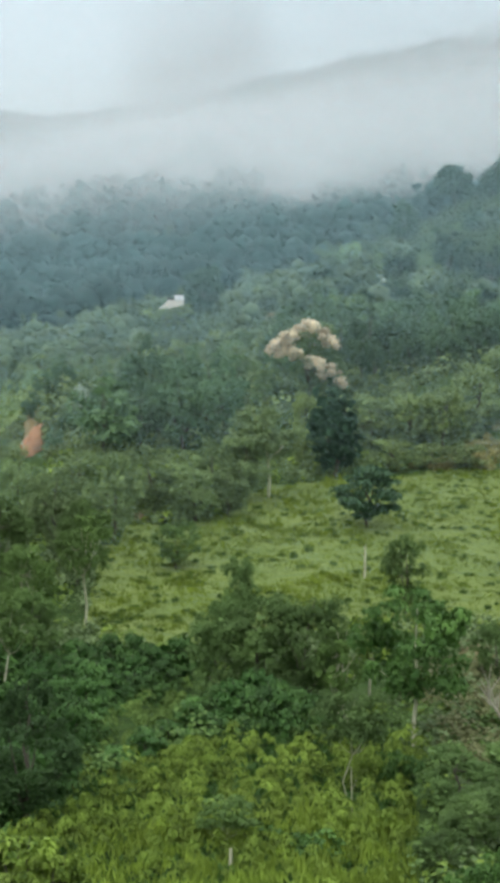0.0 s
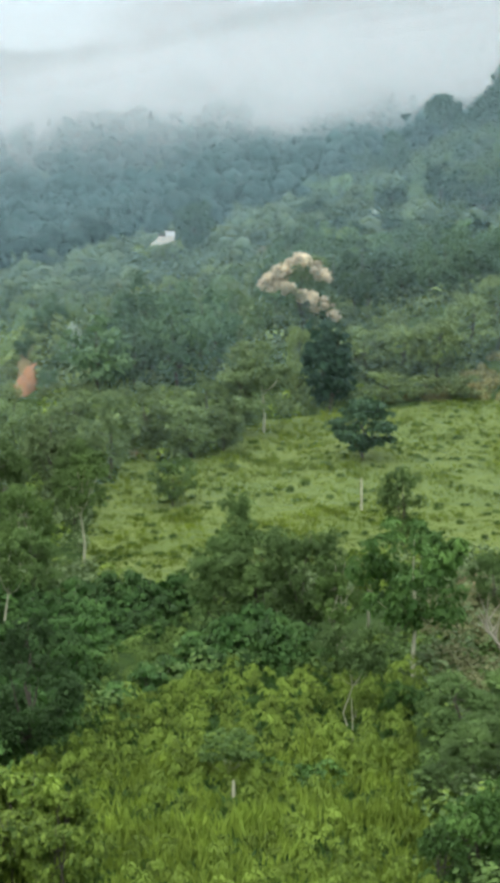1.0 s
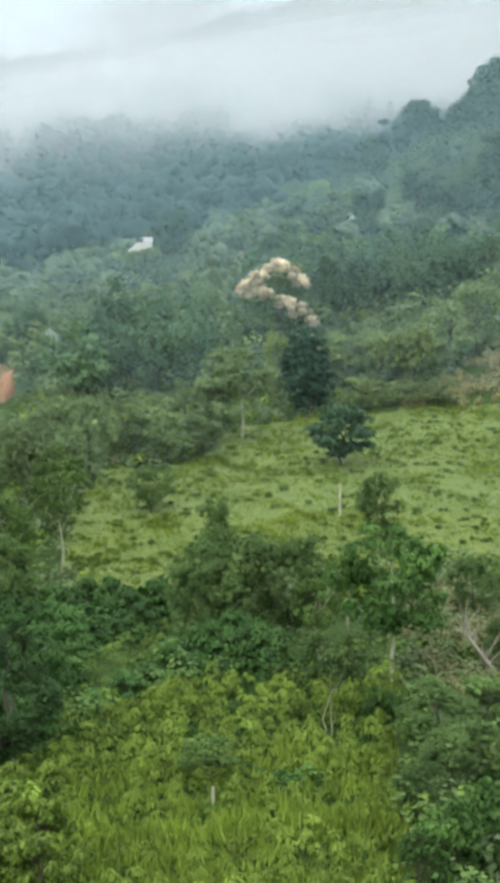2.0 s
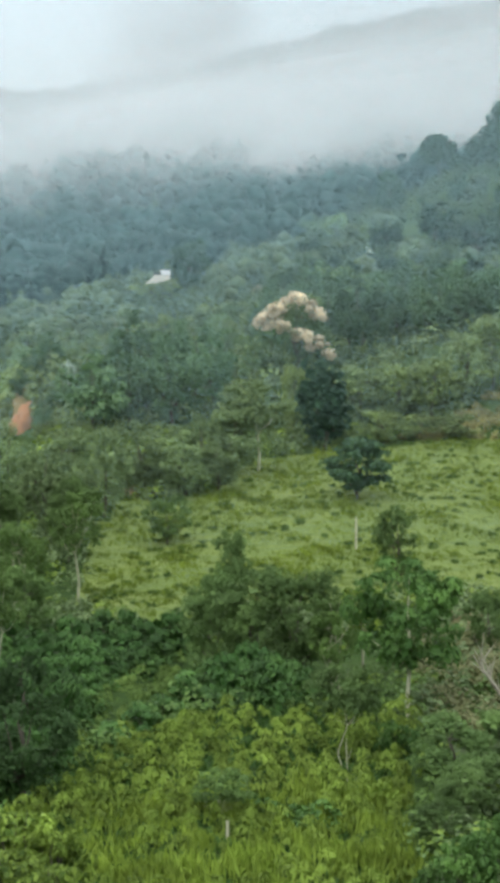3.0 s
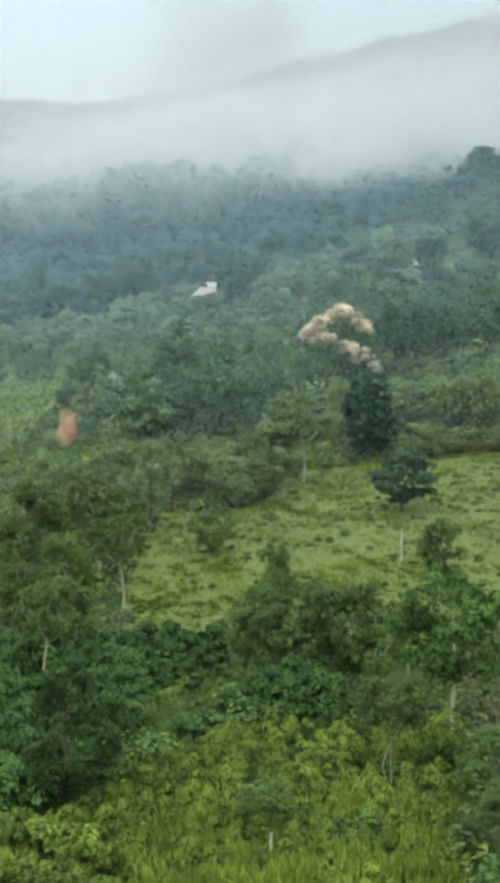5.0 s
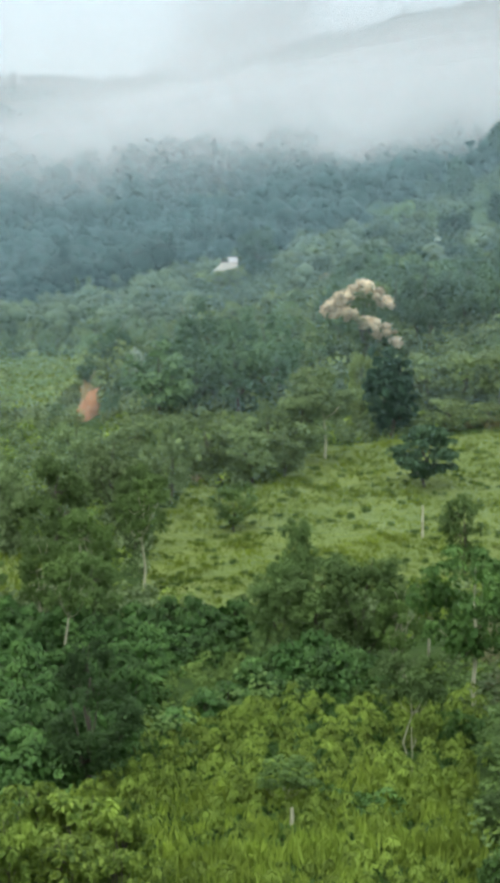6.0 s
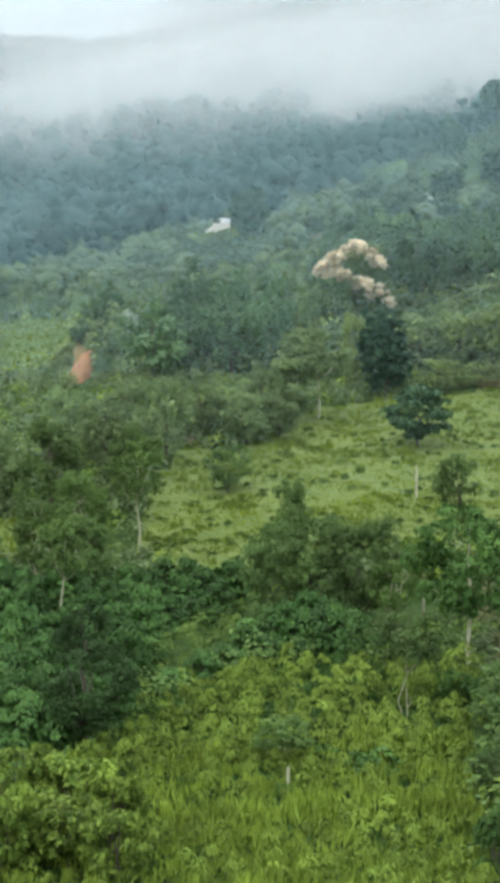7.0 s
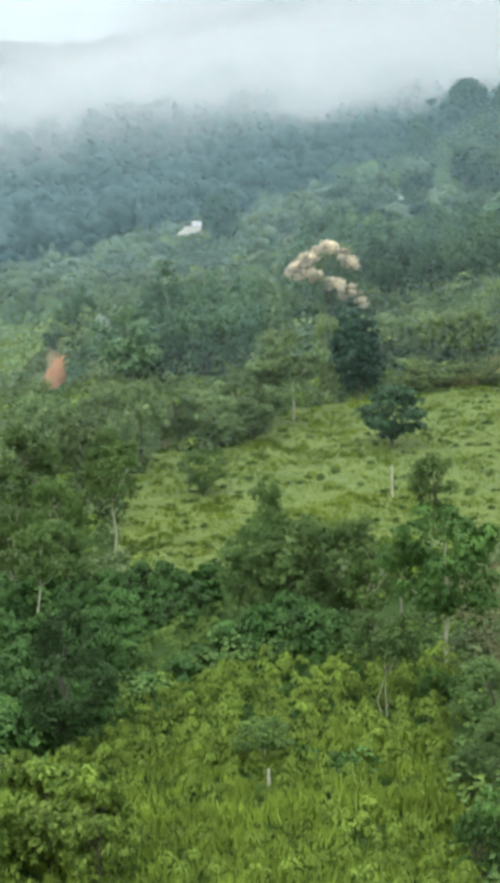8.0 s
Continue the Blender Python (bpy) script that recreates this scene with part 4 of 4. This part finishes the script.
taken = []
tries = 0
while len(taken) < 225 and tries < 40000:
    tries += 1
    y = math.sqrt(rng.uniform(178 ** 2, 264 ** 2))
    x = rng.uniform(-0.20, 0.19) * y
    gap = 4.5
    if clearing(np.array(x), np.array(y)) or any((x - a) ** 2 + (y - b) ** 2 < gap * gap for a, b in taken):
        continue
    taken.append((x, y))
    right = x > 4
    hillock = right and y < 212
    bankside = -0.135 < x / y < -0.085 and y < 216
    # bearings and depths fitted to where the camera sees a darker mass of trees
    dark_belt = -0.105 < x / y < -0.012 and y < 214
    shade = bankside or (dark_belt and float(patchy(x, y, 9.0, 41)) > 0.18) or (right and 212 < y < 285 and float(patchy(x, y, 9.0, 41)) > 0.2)
    kind = SHADE_TREES if shade else SCRUB_TREES if rng.uniform() < (0.95 if hillock else 0.1 if right else 0.45) else WOOD_TREES
    h = rng.uniform(1.8, 3.4) if hillock else rng.uniform(5.5, 9) if right else rng.uniform(5.0, 9.0) if dark_belt else rng.uniform(2.8, 5.0)
    if (abs(x - 6.7) < 4.5 and 190 < y < 214) or (x < -0.105 * y and y < 200):
        h = rng.uniform(1.6, 2.8)
    elif bankside:
        h = rng.uniform(3.0, 4.4)
    if sight_line(x, y, float(ground_z(x, y)) + h):
        h = max(2.0, 21.2 - float(ground_z(x, y)))
    plant("tree", kind[len(taken) % len(kind)], x, y, h, h * rng.uniform(0.6, 0.9) * (1.1 if shade else 1), spin(), "rounded dark green tree in the woods on the rise" if shade else "rounded green tree in the woods on the rise", "tree", "trees on the wooded rise")

# ---- far woods on the mountain ----


def clump_sheet(seed, x, y, size, leaf_count, leaf, lift=0.45, rough=0.3, solid=0):
    """Many rounded crowns, each of its own size and lumps, with sprays of leaves standing off them."""
    g = np.random.default_rng(seed)
    count, k = len(x), leaf_count
    z = ground_z(x, y)
    s = size * g.uniform(0.55, 1.35, count)
    tall = g.uniform(0.7, 1.25, count)
    d = unit(g.normal(size=(count, k, 3)) + (0, -0.15, 0.35))
    lump = 1 + 0.25 * np.sin(d[..., :1] * 6 + g.uniform(0, 6, (count, 1, 1))) * np.sin(d[..., 2:] * 7 + g.uniform(0, 6, (count, 1, 1)))
    at = d * lump * (s / 2)[:, None, None] * np.stack([np.ones(count), np.ones(count), tall], -1)[:, None, :] * g.uniform(0.8, 1.05, (count, k, 1))
    at[..., 0] += x[:, None]
    at[..., 1] += y[:, None]
    at[..., 2] += (z + s * lift)[:, None]
    at, d = at.reshape(-1, 3), d.reshape(-1, 3)
    v, f = leaves(g, at, d + g.normal(size=d.shape) * rough + (0, 0, 0.5), leaf * g.uniform(0.6, 1.4, len(at)), 0.8)
    if not solid:
        return v, f
    # each crown is a huddle of six uneven boughs
    off = unit(g.normal(size=(count, 6, 3)) + (0, 0, 0.25)) * g.uniform(0.12, 0.36, (count, 6, 1)) * s[:, None, None]
    boughs = (np.stack([x, y, z + s * lift], -1)[:, None] + off * (1, 1, 0.9)).reshape(-1, 3)
    inner = inner_leaves(g, boughs, np.repeat(s, 6) * g.uniform(0.3, 0.5, count * 6), 3, 0.9)
    pieces = [(v, halved(f)), (inner[0], halved(inner[1]))]
    if solid > 1:
        # far crowns close to rounded heads
        pieces.append(lumps(g, boughs, np.repeat(s, 6) * g.uniform(0.2, 0.3, count * 6), 1, 0.35, 0.9))
    return joined(pieces)


def spread_over(seed, count, y_low, y_high, spread, allowed):
    g = np.random.default_rng(seed)
    y = np.sqrt(g.uniform(y_low ** 2, y_high ** 2, count))
    x = g.uniform(-spread, spread, count) * y
    ok = allowed(x, y)
    return x[ok], y[ok]


def wood(name, label, seed, count, y_low, y_high, size, leaf_count, leaf, mat, allowed, spread=0.21, lift=0.45, category="forest", solid=0):
    x, y = spread_over(seed, count, y_low, y_high, spread, allowed)
    return tagged(new(name, mesh_of(name, *clump_sheet(seed + 1, x, y, size, leaf_count, leaf, lift, 0.3 if solid < 2 else 0.15, solid), mat, solid > 1)), label, category, kind="stuff")


def free(x, y):
    return ~(clearing(x, y) | inside(x, y, WEEDS) | inside(x, y, STRIP))


def between(x, y):
    return free(x, y) & ~inside(x, y, COFFEE_PLOT)


wood("rise_woods", "mixed green woods on the upper rise", 211, 1150, 262, 436, 5.0, 80, 0.46, RISE_LEAF, lambda x, y: free(x, y) & ~sight_line(x, y, 99) & ((y < 350 + 0.9 * (x + 45)) & (x < 8) | ((np.sin(x * 0.35) * np.sin(y * 0.11) > 0.45) & (y < 390))), solid=2)
wood("rise_woods", "low green scrub below the little house", 213, 420, 250, 346, 2.6, 60, 0.36, RISE_LEAF, lambda x, y: free(x, y) & sight_line(x, y, 99), solid=1)
wood("spur_scrub", "low light green scrub on the spur", 215, 1500, 290, 445, 3.2, 38, 0.62, SPUR_SCRUB, lambda x, y: free(x, y))
wood("far_woods", "dense forest covering the mountain's foot, tinted blue for haze", 201, 1300, 462, 800, 10.0, 30, 0.8, HAZED_FAR_LEAF, lambda x, y: (x < 2) | (y > 520), lift=0.55, solid=2)
wood("far_woods", "forest behind the wooded rise, tinted blue for haze", 261, 520, 340, 470, 9.5, 50, 0.8, HAZED_FAR_LEAF, lambda x, y: (y > 350 + 0.9 * (x + 45)) & (x < 12) & (abs(x - HOUSE[0]) + abs(y - HOUSE[1]) > 14), lift=0.5, solid=2)
wood("high_woods", "forest on the mountain under the cloud, tinted blue for haze", 205, 2000, 780, 1180, 5.6, 14, 1.0, HAZED_FAR_LEAF, lambda x, y: x > -999, solid=1)
wood("undergrowth", "low mixed green undergrowth between the trees", 221, 1700, 52, 178, 1.7, 60, 0.30, OLIVE_LEAF, lambda x, y: between(x, y) & ((y > 104) | (x > 8)), 0.2, 0.25, "undergrowth")
wood("undergrowth", "low fresh green undergrowth between the trees", 225, 460, 52, 178, 1.5, 60, 0.30, LIGHT_LEAF, between, 0.2, 0.25, "undergrowth")
wood("dry_brush", "dry straw-coloured brush below the trees", 245, 1500, 80, 102, 1.5, 110, 0.19, DRY_LEAF, lambda x, y: (x > 9.8) & (x < 15.5) & (patchy(x, y, 2.5, 35) > 0.25), 0.2, 0.3, "brush")
wood("undergrowth", "low green undergrowth beside the weeds", 241, 700, 50, 92, 1.4, 60, 0.24, OPEN_LEAF, between, 0.2, 0.25, "undergrowth")
wood("undergrowth", "dark green undergrowth beneath the woods", 231, 1000, 178, 320, 2.6, 40, 0.55, RISE_LEAF, free, 0.21, 0.25, "undergrowth")
wood("undergrowth", "olive-green undergrowth beneath the woods", 235, 800, 178, 320, 2.6, 40, 0.55, SCRUB_LEAF, lambda x, y: free(x, y) | (inside(x, y, GLADE) & (np.sin(x * 3.1) > 0.8)), 0.21, 0.25, "undergrowth")

wood("undergrowth", "thick green scrub round the bare red bank", 251, 1500, 176, 199, 1.3, 50, 0.30, SCRUB_LEAF, lambda x, y: ((abs(x + 0.1213 * y) > 1.1) | (y > 191)) & (x > -33) & (x < -15) & (~inside(x, y, GLADE) | (patchy(x, y, 3.0, 52) > 0.72)), 0.21, 0.3, "undergrowth")
wood("glade_grass", "short light green grass in the glade", 255, 2600, 180, 246, 1.0, 16, 0.34, WOOD_LEAF, lambda x, y: inside(x, y, GLADE), 0.21, 0.05, "grass")
wood("undergrowth", "dark weeds between the coffee rows", 257, 2200, 66, 103, 0.9, 40, 0.2, FRESH_LEAF, lambda x, y: inside(x, y, COFFEE_PLOT) & ~inside(x, y, WEEDS) & ~inside(x, y, STRIP), 0.2, 0.2, "undergrowth")

wood("dry_brush", "tan dry grass and brush on the bank above the pasture", 247, 2600, 171, 194, 1.1, 34, 0.34, TAN_GRASS, lambda x, y: inside(x, y, DRY_BANK) & (patchy(x, y, 2.2, 38) > 0.3), 0.21, 0.2, "brush")

# ---- the house ----


def box(bm, x0, x1, y0, y1, z0, z1):
    made = bmesh.ops.create_cube(bm, size=1)["verts"]
    for v in made:
        v.co = Vector(((x0 + x1) / 2 + v.co.x * (x1 - x0), (y0 + y1) / 2 + v.co.y * (y1 - y0), (z0 + z1) / 2 + v.co.z * (z1 - z0)))
    return made


def bm_part(name, bm, mat, parent, label=""):
    me = bpy.data.meshes.new(name)
    bm.to_mesh(me)
    bm.free()
    me.materials.append(mat)
    return part(name, me, parent, label)


def house():
    root = new("house")
    root.matrix_basis = pose(HOUSE[0], HOUSE[1], float(ground_z(*HOUSE)), 0, 0, 8)
    base = 22.9 - float(ground_z(*HOUSE))
    bm = bmesh.new()
    # wall given a dark colour so it does not show below the roof
    box(bm, -2.1, 2.1, -1.2, 2.4, -0.6, base - 0.35)
    bm_part("wall", bm, DARK_PAINT, root, "wall under the eaves, darkened so it stays unseen")
    bm = bmesh.new()
    lo, hi = base - 0.5, base + 1.25
    v = [bm.verts.new(p) for p in ((-2.6, -1.9, lo), (2.4, -1.9, lo), (2.1, 0.6, hi), (-0.9, 0.6, hi), (-2.6, 3.1, lo), (2.4, 3.1, lo))]
    for f in ((0, 1, 2, 3), (3, 2, 5, 4), (0, 3, 4), (1, 5, 2)):
        bm.faces.new([v[i] for i in f])
    bmesh.ops.solidify(bm, geom=bm.faces[:], thickness=0.12)
    roof = bm_part("roof", bm, ROOF_SHEET, root, "faded cream sheet roof")
    bm = bmesh.new()
    box(bm, -1.0, 2.2, 0.48, 0.72, hi - 0.06, hi + 0.08)
    bm_part("ridge_cap", bm, ROOF_SHEET, roof)
    bm = bmesh.new()
    box(bm, 0.75, 2.45, 3.3, 5.2, -0.6, base + 1.35)
    bm_part("upper_wall", bm, WHITE_WALL, root, "bright white taller wall")
    bm = bmesh.new()
    # sheet sloped towards the camera so the white patch comes out bright
    v = [bm.verts.new(p) for p in ((0.6, 3.0, base + 1.3), (2.6, 3.0, base + 1.3), (2.6, 4.3, base + 2.35), (0.6, 4.3, base + 2.35))]
    bm.faces.new(v)
    bmesh.ops.solidify(bm, geom=bm.faces[:], thickness=0.1)
    bm_part("upper_roof", bm, WHITE_WALL, root, "white sheet roof, sloped to the camera to look bright")
    bm = bmesh.new()
    box(bm, 0.5, 2.7, 4.2, 4.5, base + 2.38, base + 2.62)
    bm_part("ridge_board", bm, DARK_PAINT, root, "dark board along the ridge")
    bm = bmesh.new()
    box(bm, -0.7, 0.72, 3.3, 4.8, -0.6, base + 1.95)
    bm_part("lean_to", bm, DARK_PAINT, root, "dark timber lean-to")
    bm = bmesh.new()
    box(bm, -0.6, 0.3, -1.26, -1.18, base - 2.45, base - 0.5)
    bm_part("door", bm, DARK_PAINT, root)
    tagged(root, "small pale house with a cream sheet roof among trees", "house")


house()


def post(x, y, h, r, label, lean=0.0, fork=False):
    root_z = float(ground_z(x, y))
    pieces = [limb([(0, 0, -0.3), (lean * h * 0.4, 0, h * 0.5), (lean * h, 0, h)], [r * 1.1, r, r * 0.8], 7)]
    if fork:
        pieces.append(limb([(lean * h * 0.55, 0, h * 0.5), (lean * h * 0.6 + 0.07 * h, 0, h * 0.58), (lean * h * 0.7 + 0.10 * h, 0, h * 0.74)], [r, r * 0.8, r * 0.3], 5))
    ob = new("tree_stump" if fork else "post", mesh_of("post", *joined(pieces), PALE_BARK, True))
    ob.location = (x, y, root_z)
    return tagged(ob, label, "stump" if fork else "post")


post(-0.4, 64.6, 0.85, 0.07, "short pale cut stump among the weeds")
post(4.66, 74.2, 1.9, 0.018, "thin bare forked sapling trunk among weeds", -0.04, True)
post(8.8, 130.8, 2.44, 0.09, "pale weathered stake standing in the pasture")
post(-44, 322, 3.0, 0.16, "pale bare trunk at the wood's edge")


def dead_tree(x, y, seed, size=1.0):
    g = np.random.default_rng(seed)
    pieces = [limb([(1.4, 0, 0.0), (0.4, -0.2, 1.3), (-0.6, 0, 2.7)], [0.10, 0.07, 0.02])]
    for i in range(16):
        s = g.uniform(0.1, 0.9)
        p = np.array([1.4 - 2.0 * s, -0.1, 2.7 * s])
        d = np.array([g.uniform(-1.0, 0.9), g.uniform(-0.5, 0.5), g.uniform(0.4, 1.4)]) * g.uniform(0.6, 1.5)
        pieces.append(limb([p, p + d * 0.5 + (0, 0, 0.05), p + d], [0.035, 0.022, 0.006], 5))
    ob = new("dead_tree", mesh_of("dead_tree", *joined(pieces), DRY_WOOD, True))
    ob.location, ob.scale = (x, y, float(ground_z(x, y))), (size, size, size)
    return tagged(ob, "leaning dead tree with bare pale branches", "dead tree")


dead_tree(12.2, 85.5, 5, 1.25)
dead_tree(-13.2, 214, 9, 2.2)
post(-14.6, 185, 2.0, 0.09, "short pale dead trunk at the wood's edge")
post(27.2, 258, 3.0, 0.11, "slim pale trunk among dark trees")

# ---- weeds, grass and tussocks ----


def scatter(g, poly, count):
    xs, ys_ = [p[0] for p in poly], [p[1] for p in poly]
    x, y = g.uniform(min(xs), max(xs), count * 3), g.uniform(min(ys_), max(ys_), count * 3)
    ok = inside(x, y, poly)
    return x[ok][:count], y[ok][:count]


def leafy_weeds(seed, poly, gap, tall, wide, leaf, per):
    """Weed plants: one leafy mound to each loose square of ground, with shoots above it and dark gaps between."""
    g = np.random.default_rng(seed)
    xs, ys_ = [p[0] for p in poly], [p[1] for p in poly]
    px, py = (a.ravel() + g.uniform(-0.45, 0.45, a.size) * gap for a in np.meshgrid(np.arange(min(xs), max(xs), gap), np.arange(min(ys_), max(ys_), gap * 1.2)))
    keep = inside(px, py, poly) & (g.uniform(size=px.size) < 0.84)
    px, py = px[keep], py[keep]
    n = len(px)
    vigour = (0.5 + 0.7 * patchy(px, py, 2.4, 34)) * g.uniform(0.55, 1.4, n)
    z = ground_z(px, py)
    domes = []
    for tier, (lift, spread) in enumerate(((1.0, 0.62), (0.68, 1.0), (0.36, 1.1))):
        shift = g.normal(size=(n, 2)) * wide * 0.22
        centres = np.stack([px + shift[:, 0], py + shift[:, 1], z + tall * vigour * lift], -1)
        domes.append(pads(g, centres, wide * vigour * spread * g.uniform(0.75, 1.2, n), leaf, per, 0.5, 0.75, 0.34))
    # upright young shoots
    m = n * 3
    tips = np.repeat(np.stack([px, py, z + tall * vigour * 0.85], -1), 3, 0) + g.normal(size=(m, 3)) * (wide * 0.45, wide * 0.45, 0.1)
    up = g.normal(size=(m, 3)) * 0.4 + (0, 0, 1.0)
    shoots = leaves(g, tips, g.normal(size=(m, 3)) * (1, 1, 0.2), leaf * g.uniform(0.8, 1.5, m), 0.25, up)
    return joined([*domes, shoots])


def blades(seed, x, y, per, tall, wide, spread, heights=None):
    """Tufts of narrow upright blades."""
    g = np.random.default_rng(seed)
    n = len(x)
    h = (tall * g.uniform(0.5, 1.3, n) if heights is None else heights)[:, None] * g.uniform(0.6, 1.2, (n, per))
    turn = g.uniform(0, 6.28, (n, per))
    out = np.stack([np.cos(turn), np.sin(turn), np.zeros_like(turn)], -1)
    root = np.stack([x, y, ground_z(x, y)], -1)[:, None] + out * spread * g.uniform(0, 1, (n, per, 1))
    at = root + np.stack([0 * h, 0 * h, h * 0.45], -1) + out * h[..., None] * 0.15
    way = out * g.uniform(0.15, 0.7, (n, per, 1)) + np.array([0, 0, 1.0])
    face = out + g.normal(size=out.shape) * 0.3 + (0, 0, 0.35)
    ln = h.reshape(-1)
    return leaves(g, at.reshape(-1, 3), face.reshape(-1, 3), ln, wide, way.reshape(-1, 3), 0.05)


UPPER_WEEDS = [p for p in WEEDS if p[1] >= 69] + [(6.6, 68), (-8.6, 67)]
LOWER_WEEDS = [(-14, 50), (-11, 62), (-8.6, 69), (-3, 72), (7.0, 72), (6.4, 64), (5.9, 50)]
tagged(new("weed_thicket", mesh_of("weed_thicket", *leafy_weeds(301, UPPER_WEEDS, 1.0, 1.2, 0.55, 0.25, 52), WEED_LEAF)), "thick bright yellow-green leafy weeds in mounds", "weeds", kind="stuff")
tagged(new("weed_thicket", mesh_of("weed_thicket", *leafy_weeds(302, LOWER_WEEDS, 0.95, 0.8, 0.48, 0.22, 40), WEED_LEAF)), "leafy yellow-green weeds among tall grass", "weeds", kind="stuff")
fxs, fys = scatter(np.random.default_rng(331), WEEDS, 5200)
tagged(new("undergrowth", mesh_of("undergrowth", *blades(332, fxs, fys, 6, 0.32, 0.42, 0.2), FRESH_LEAF)), "low green plants filling the gaps between the weeds", "undergrowth", kind="stuff")
gxs, gys = scatter(np.random.default_rng(303), LOWER_WEEDS, 2600)
grass_h = 0.2 + 0.95 * patchy(gxs, gys, 0.8, 36) * (0.45 + 0.8 * patchy(gxs, gys, 2.6, 37))
tagged(new("tall_grass", mesh_of("tall_grass", *blades(304, gxs, gys, 9, 0.55, 0.10, 0.2, grass_h), GRASS_BLADE)), "tall yellow-green grass below the weeds", "grass", kind="stuff")
tagged(new("weed_thicket", mesh_of("weed_thicket", *leafy_weeds(321, STRIP, 1.0, 0.75, 0.52, 0.25, 40), STRIP_LEAF)), "strip of lower yellow-green weeds beside the coffee bushes", "weeds", kind="stuff")
pxs, pys = scatter(np.random.default_rng(305), PASTURE, 13000)
tuft = 0.06 + 0.38 * patchy(pxs * 0.7, pys, 0.9, 31) * (0.5 + patchy(pxs, pys, 6, 32))
tagged(new("pasture_grass", mesh_of("pasture_grass", *blades(306, pxs, pys, 6, 0.3, 0.16, 0.22, tuft * 1.15), PASTURE_BLADE)), "grazed light green pasture grass in tussocks", "grass", kind="stuff")
g = np.random.default_rng(307)
cx, cy = scatter(g, PASTURE, 340)
long_ = g.uniform(0.06, 0.55, len(cx))
dxs = (cx[:, None] + g.uniform(-1, 1, (len(cx), 5)) * long_[:, None]).ravel()
dys = (cy[:, None] + g.uniform(-0.2, 0.2, (len(cx), 5))).ravel()
# dark blades: the tufts' own green and the shade beside them in one colour
tagged(new("pasture_tussocks", mesh_of("pasture_tussocks", *blades(308, dxs, dys, 14, 0.38, 0.4, 0.24, g.uniform(0.12, 0.34, len(dxs))), SHADED_TUSSOCK_LEAF)), "scattered dark tussocks in the pasture, their shade in the colour", "weeds", kind="stuff")
lxs, lys = (np.concatenate(a) for a in zip(scatter(np.random.default_rng(311), LEA, 500), scatter(np.random.default_rng(312), GLADE, 2200)))
tagged(new("glade_grass", mesh_of("glade_grass", *blades(313, lxs, lys, 6, 0.45, 0.2, 0.3), PASTURE_BLADE)), "rough light green grass in small clearings", "grass", kind="stuff")
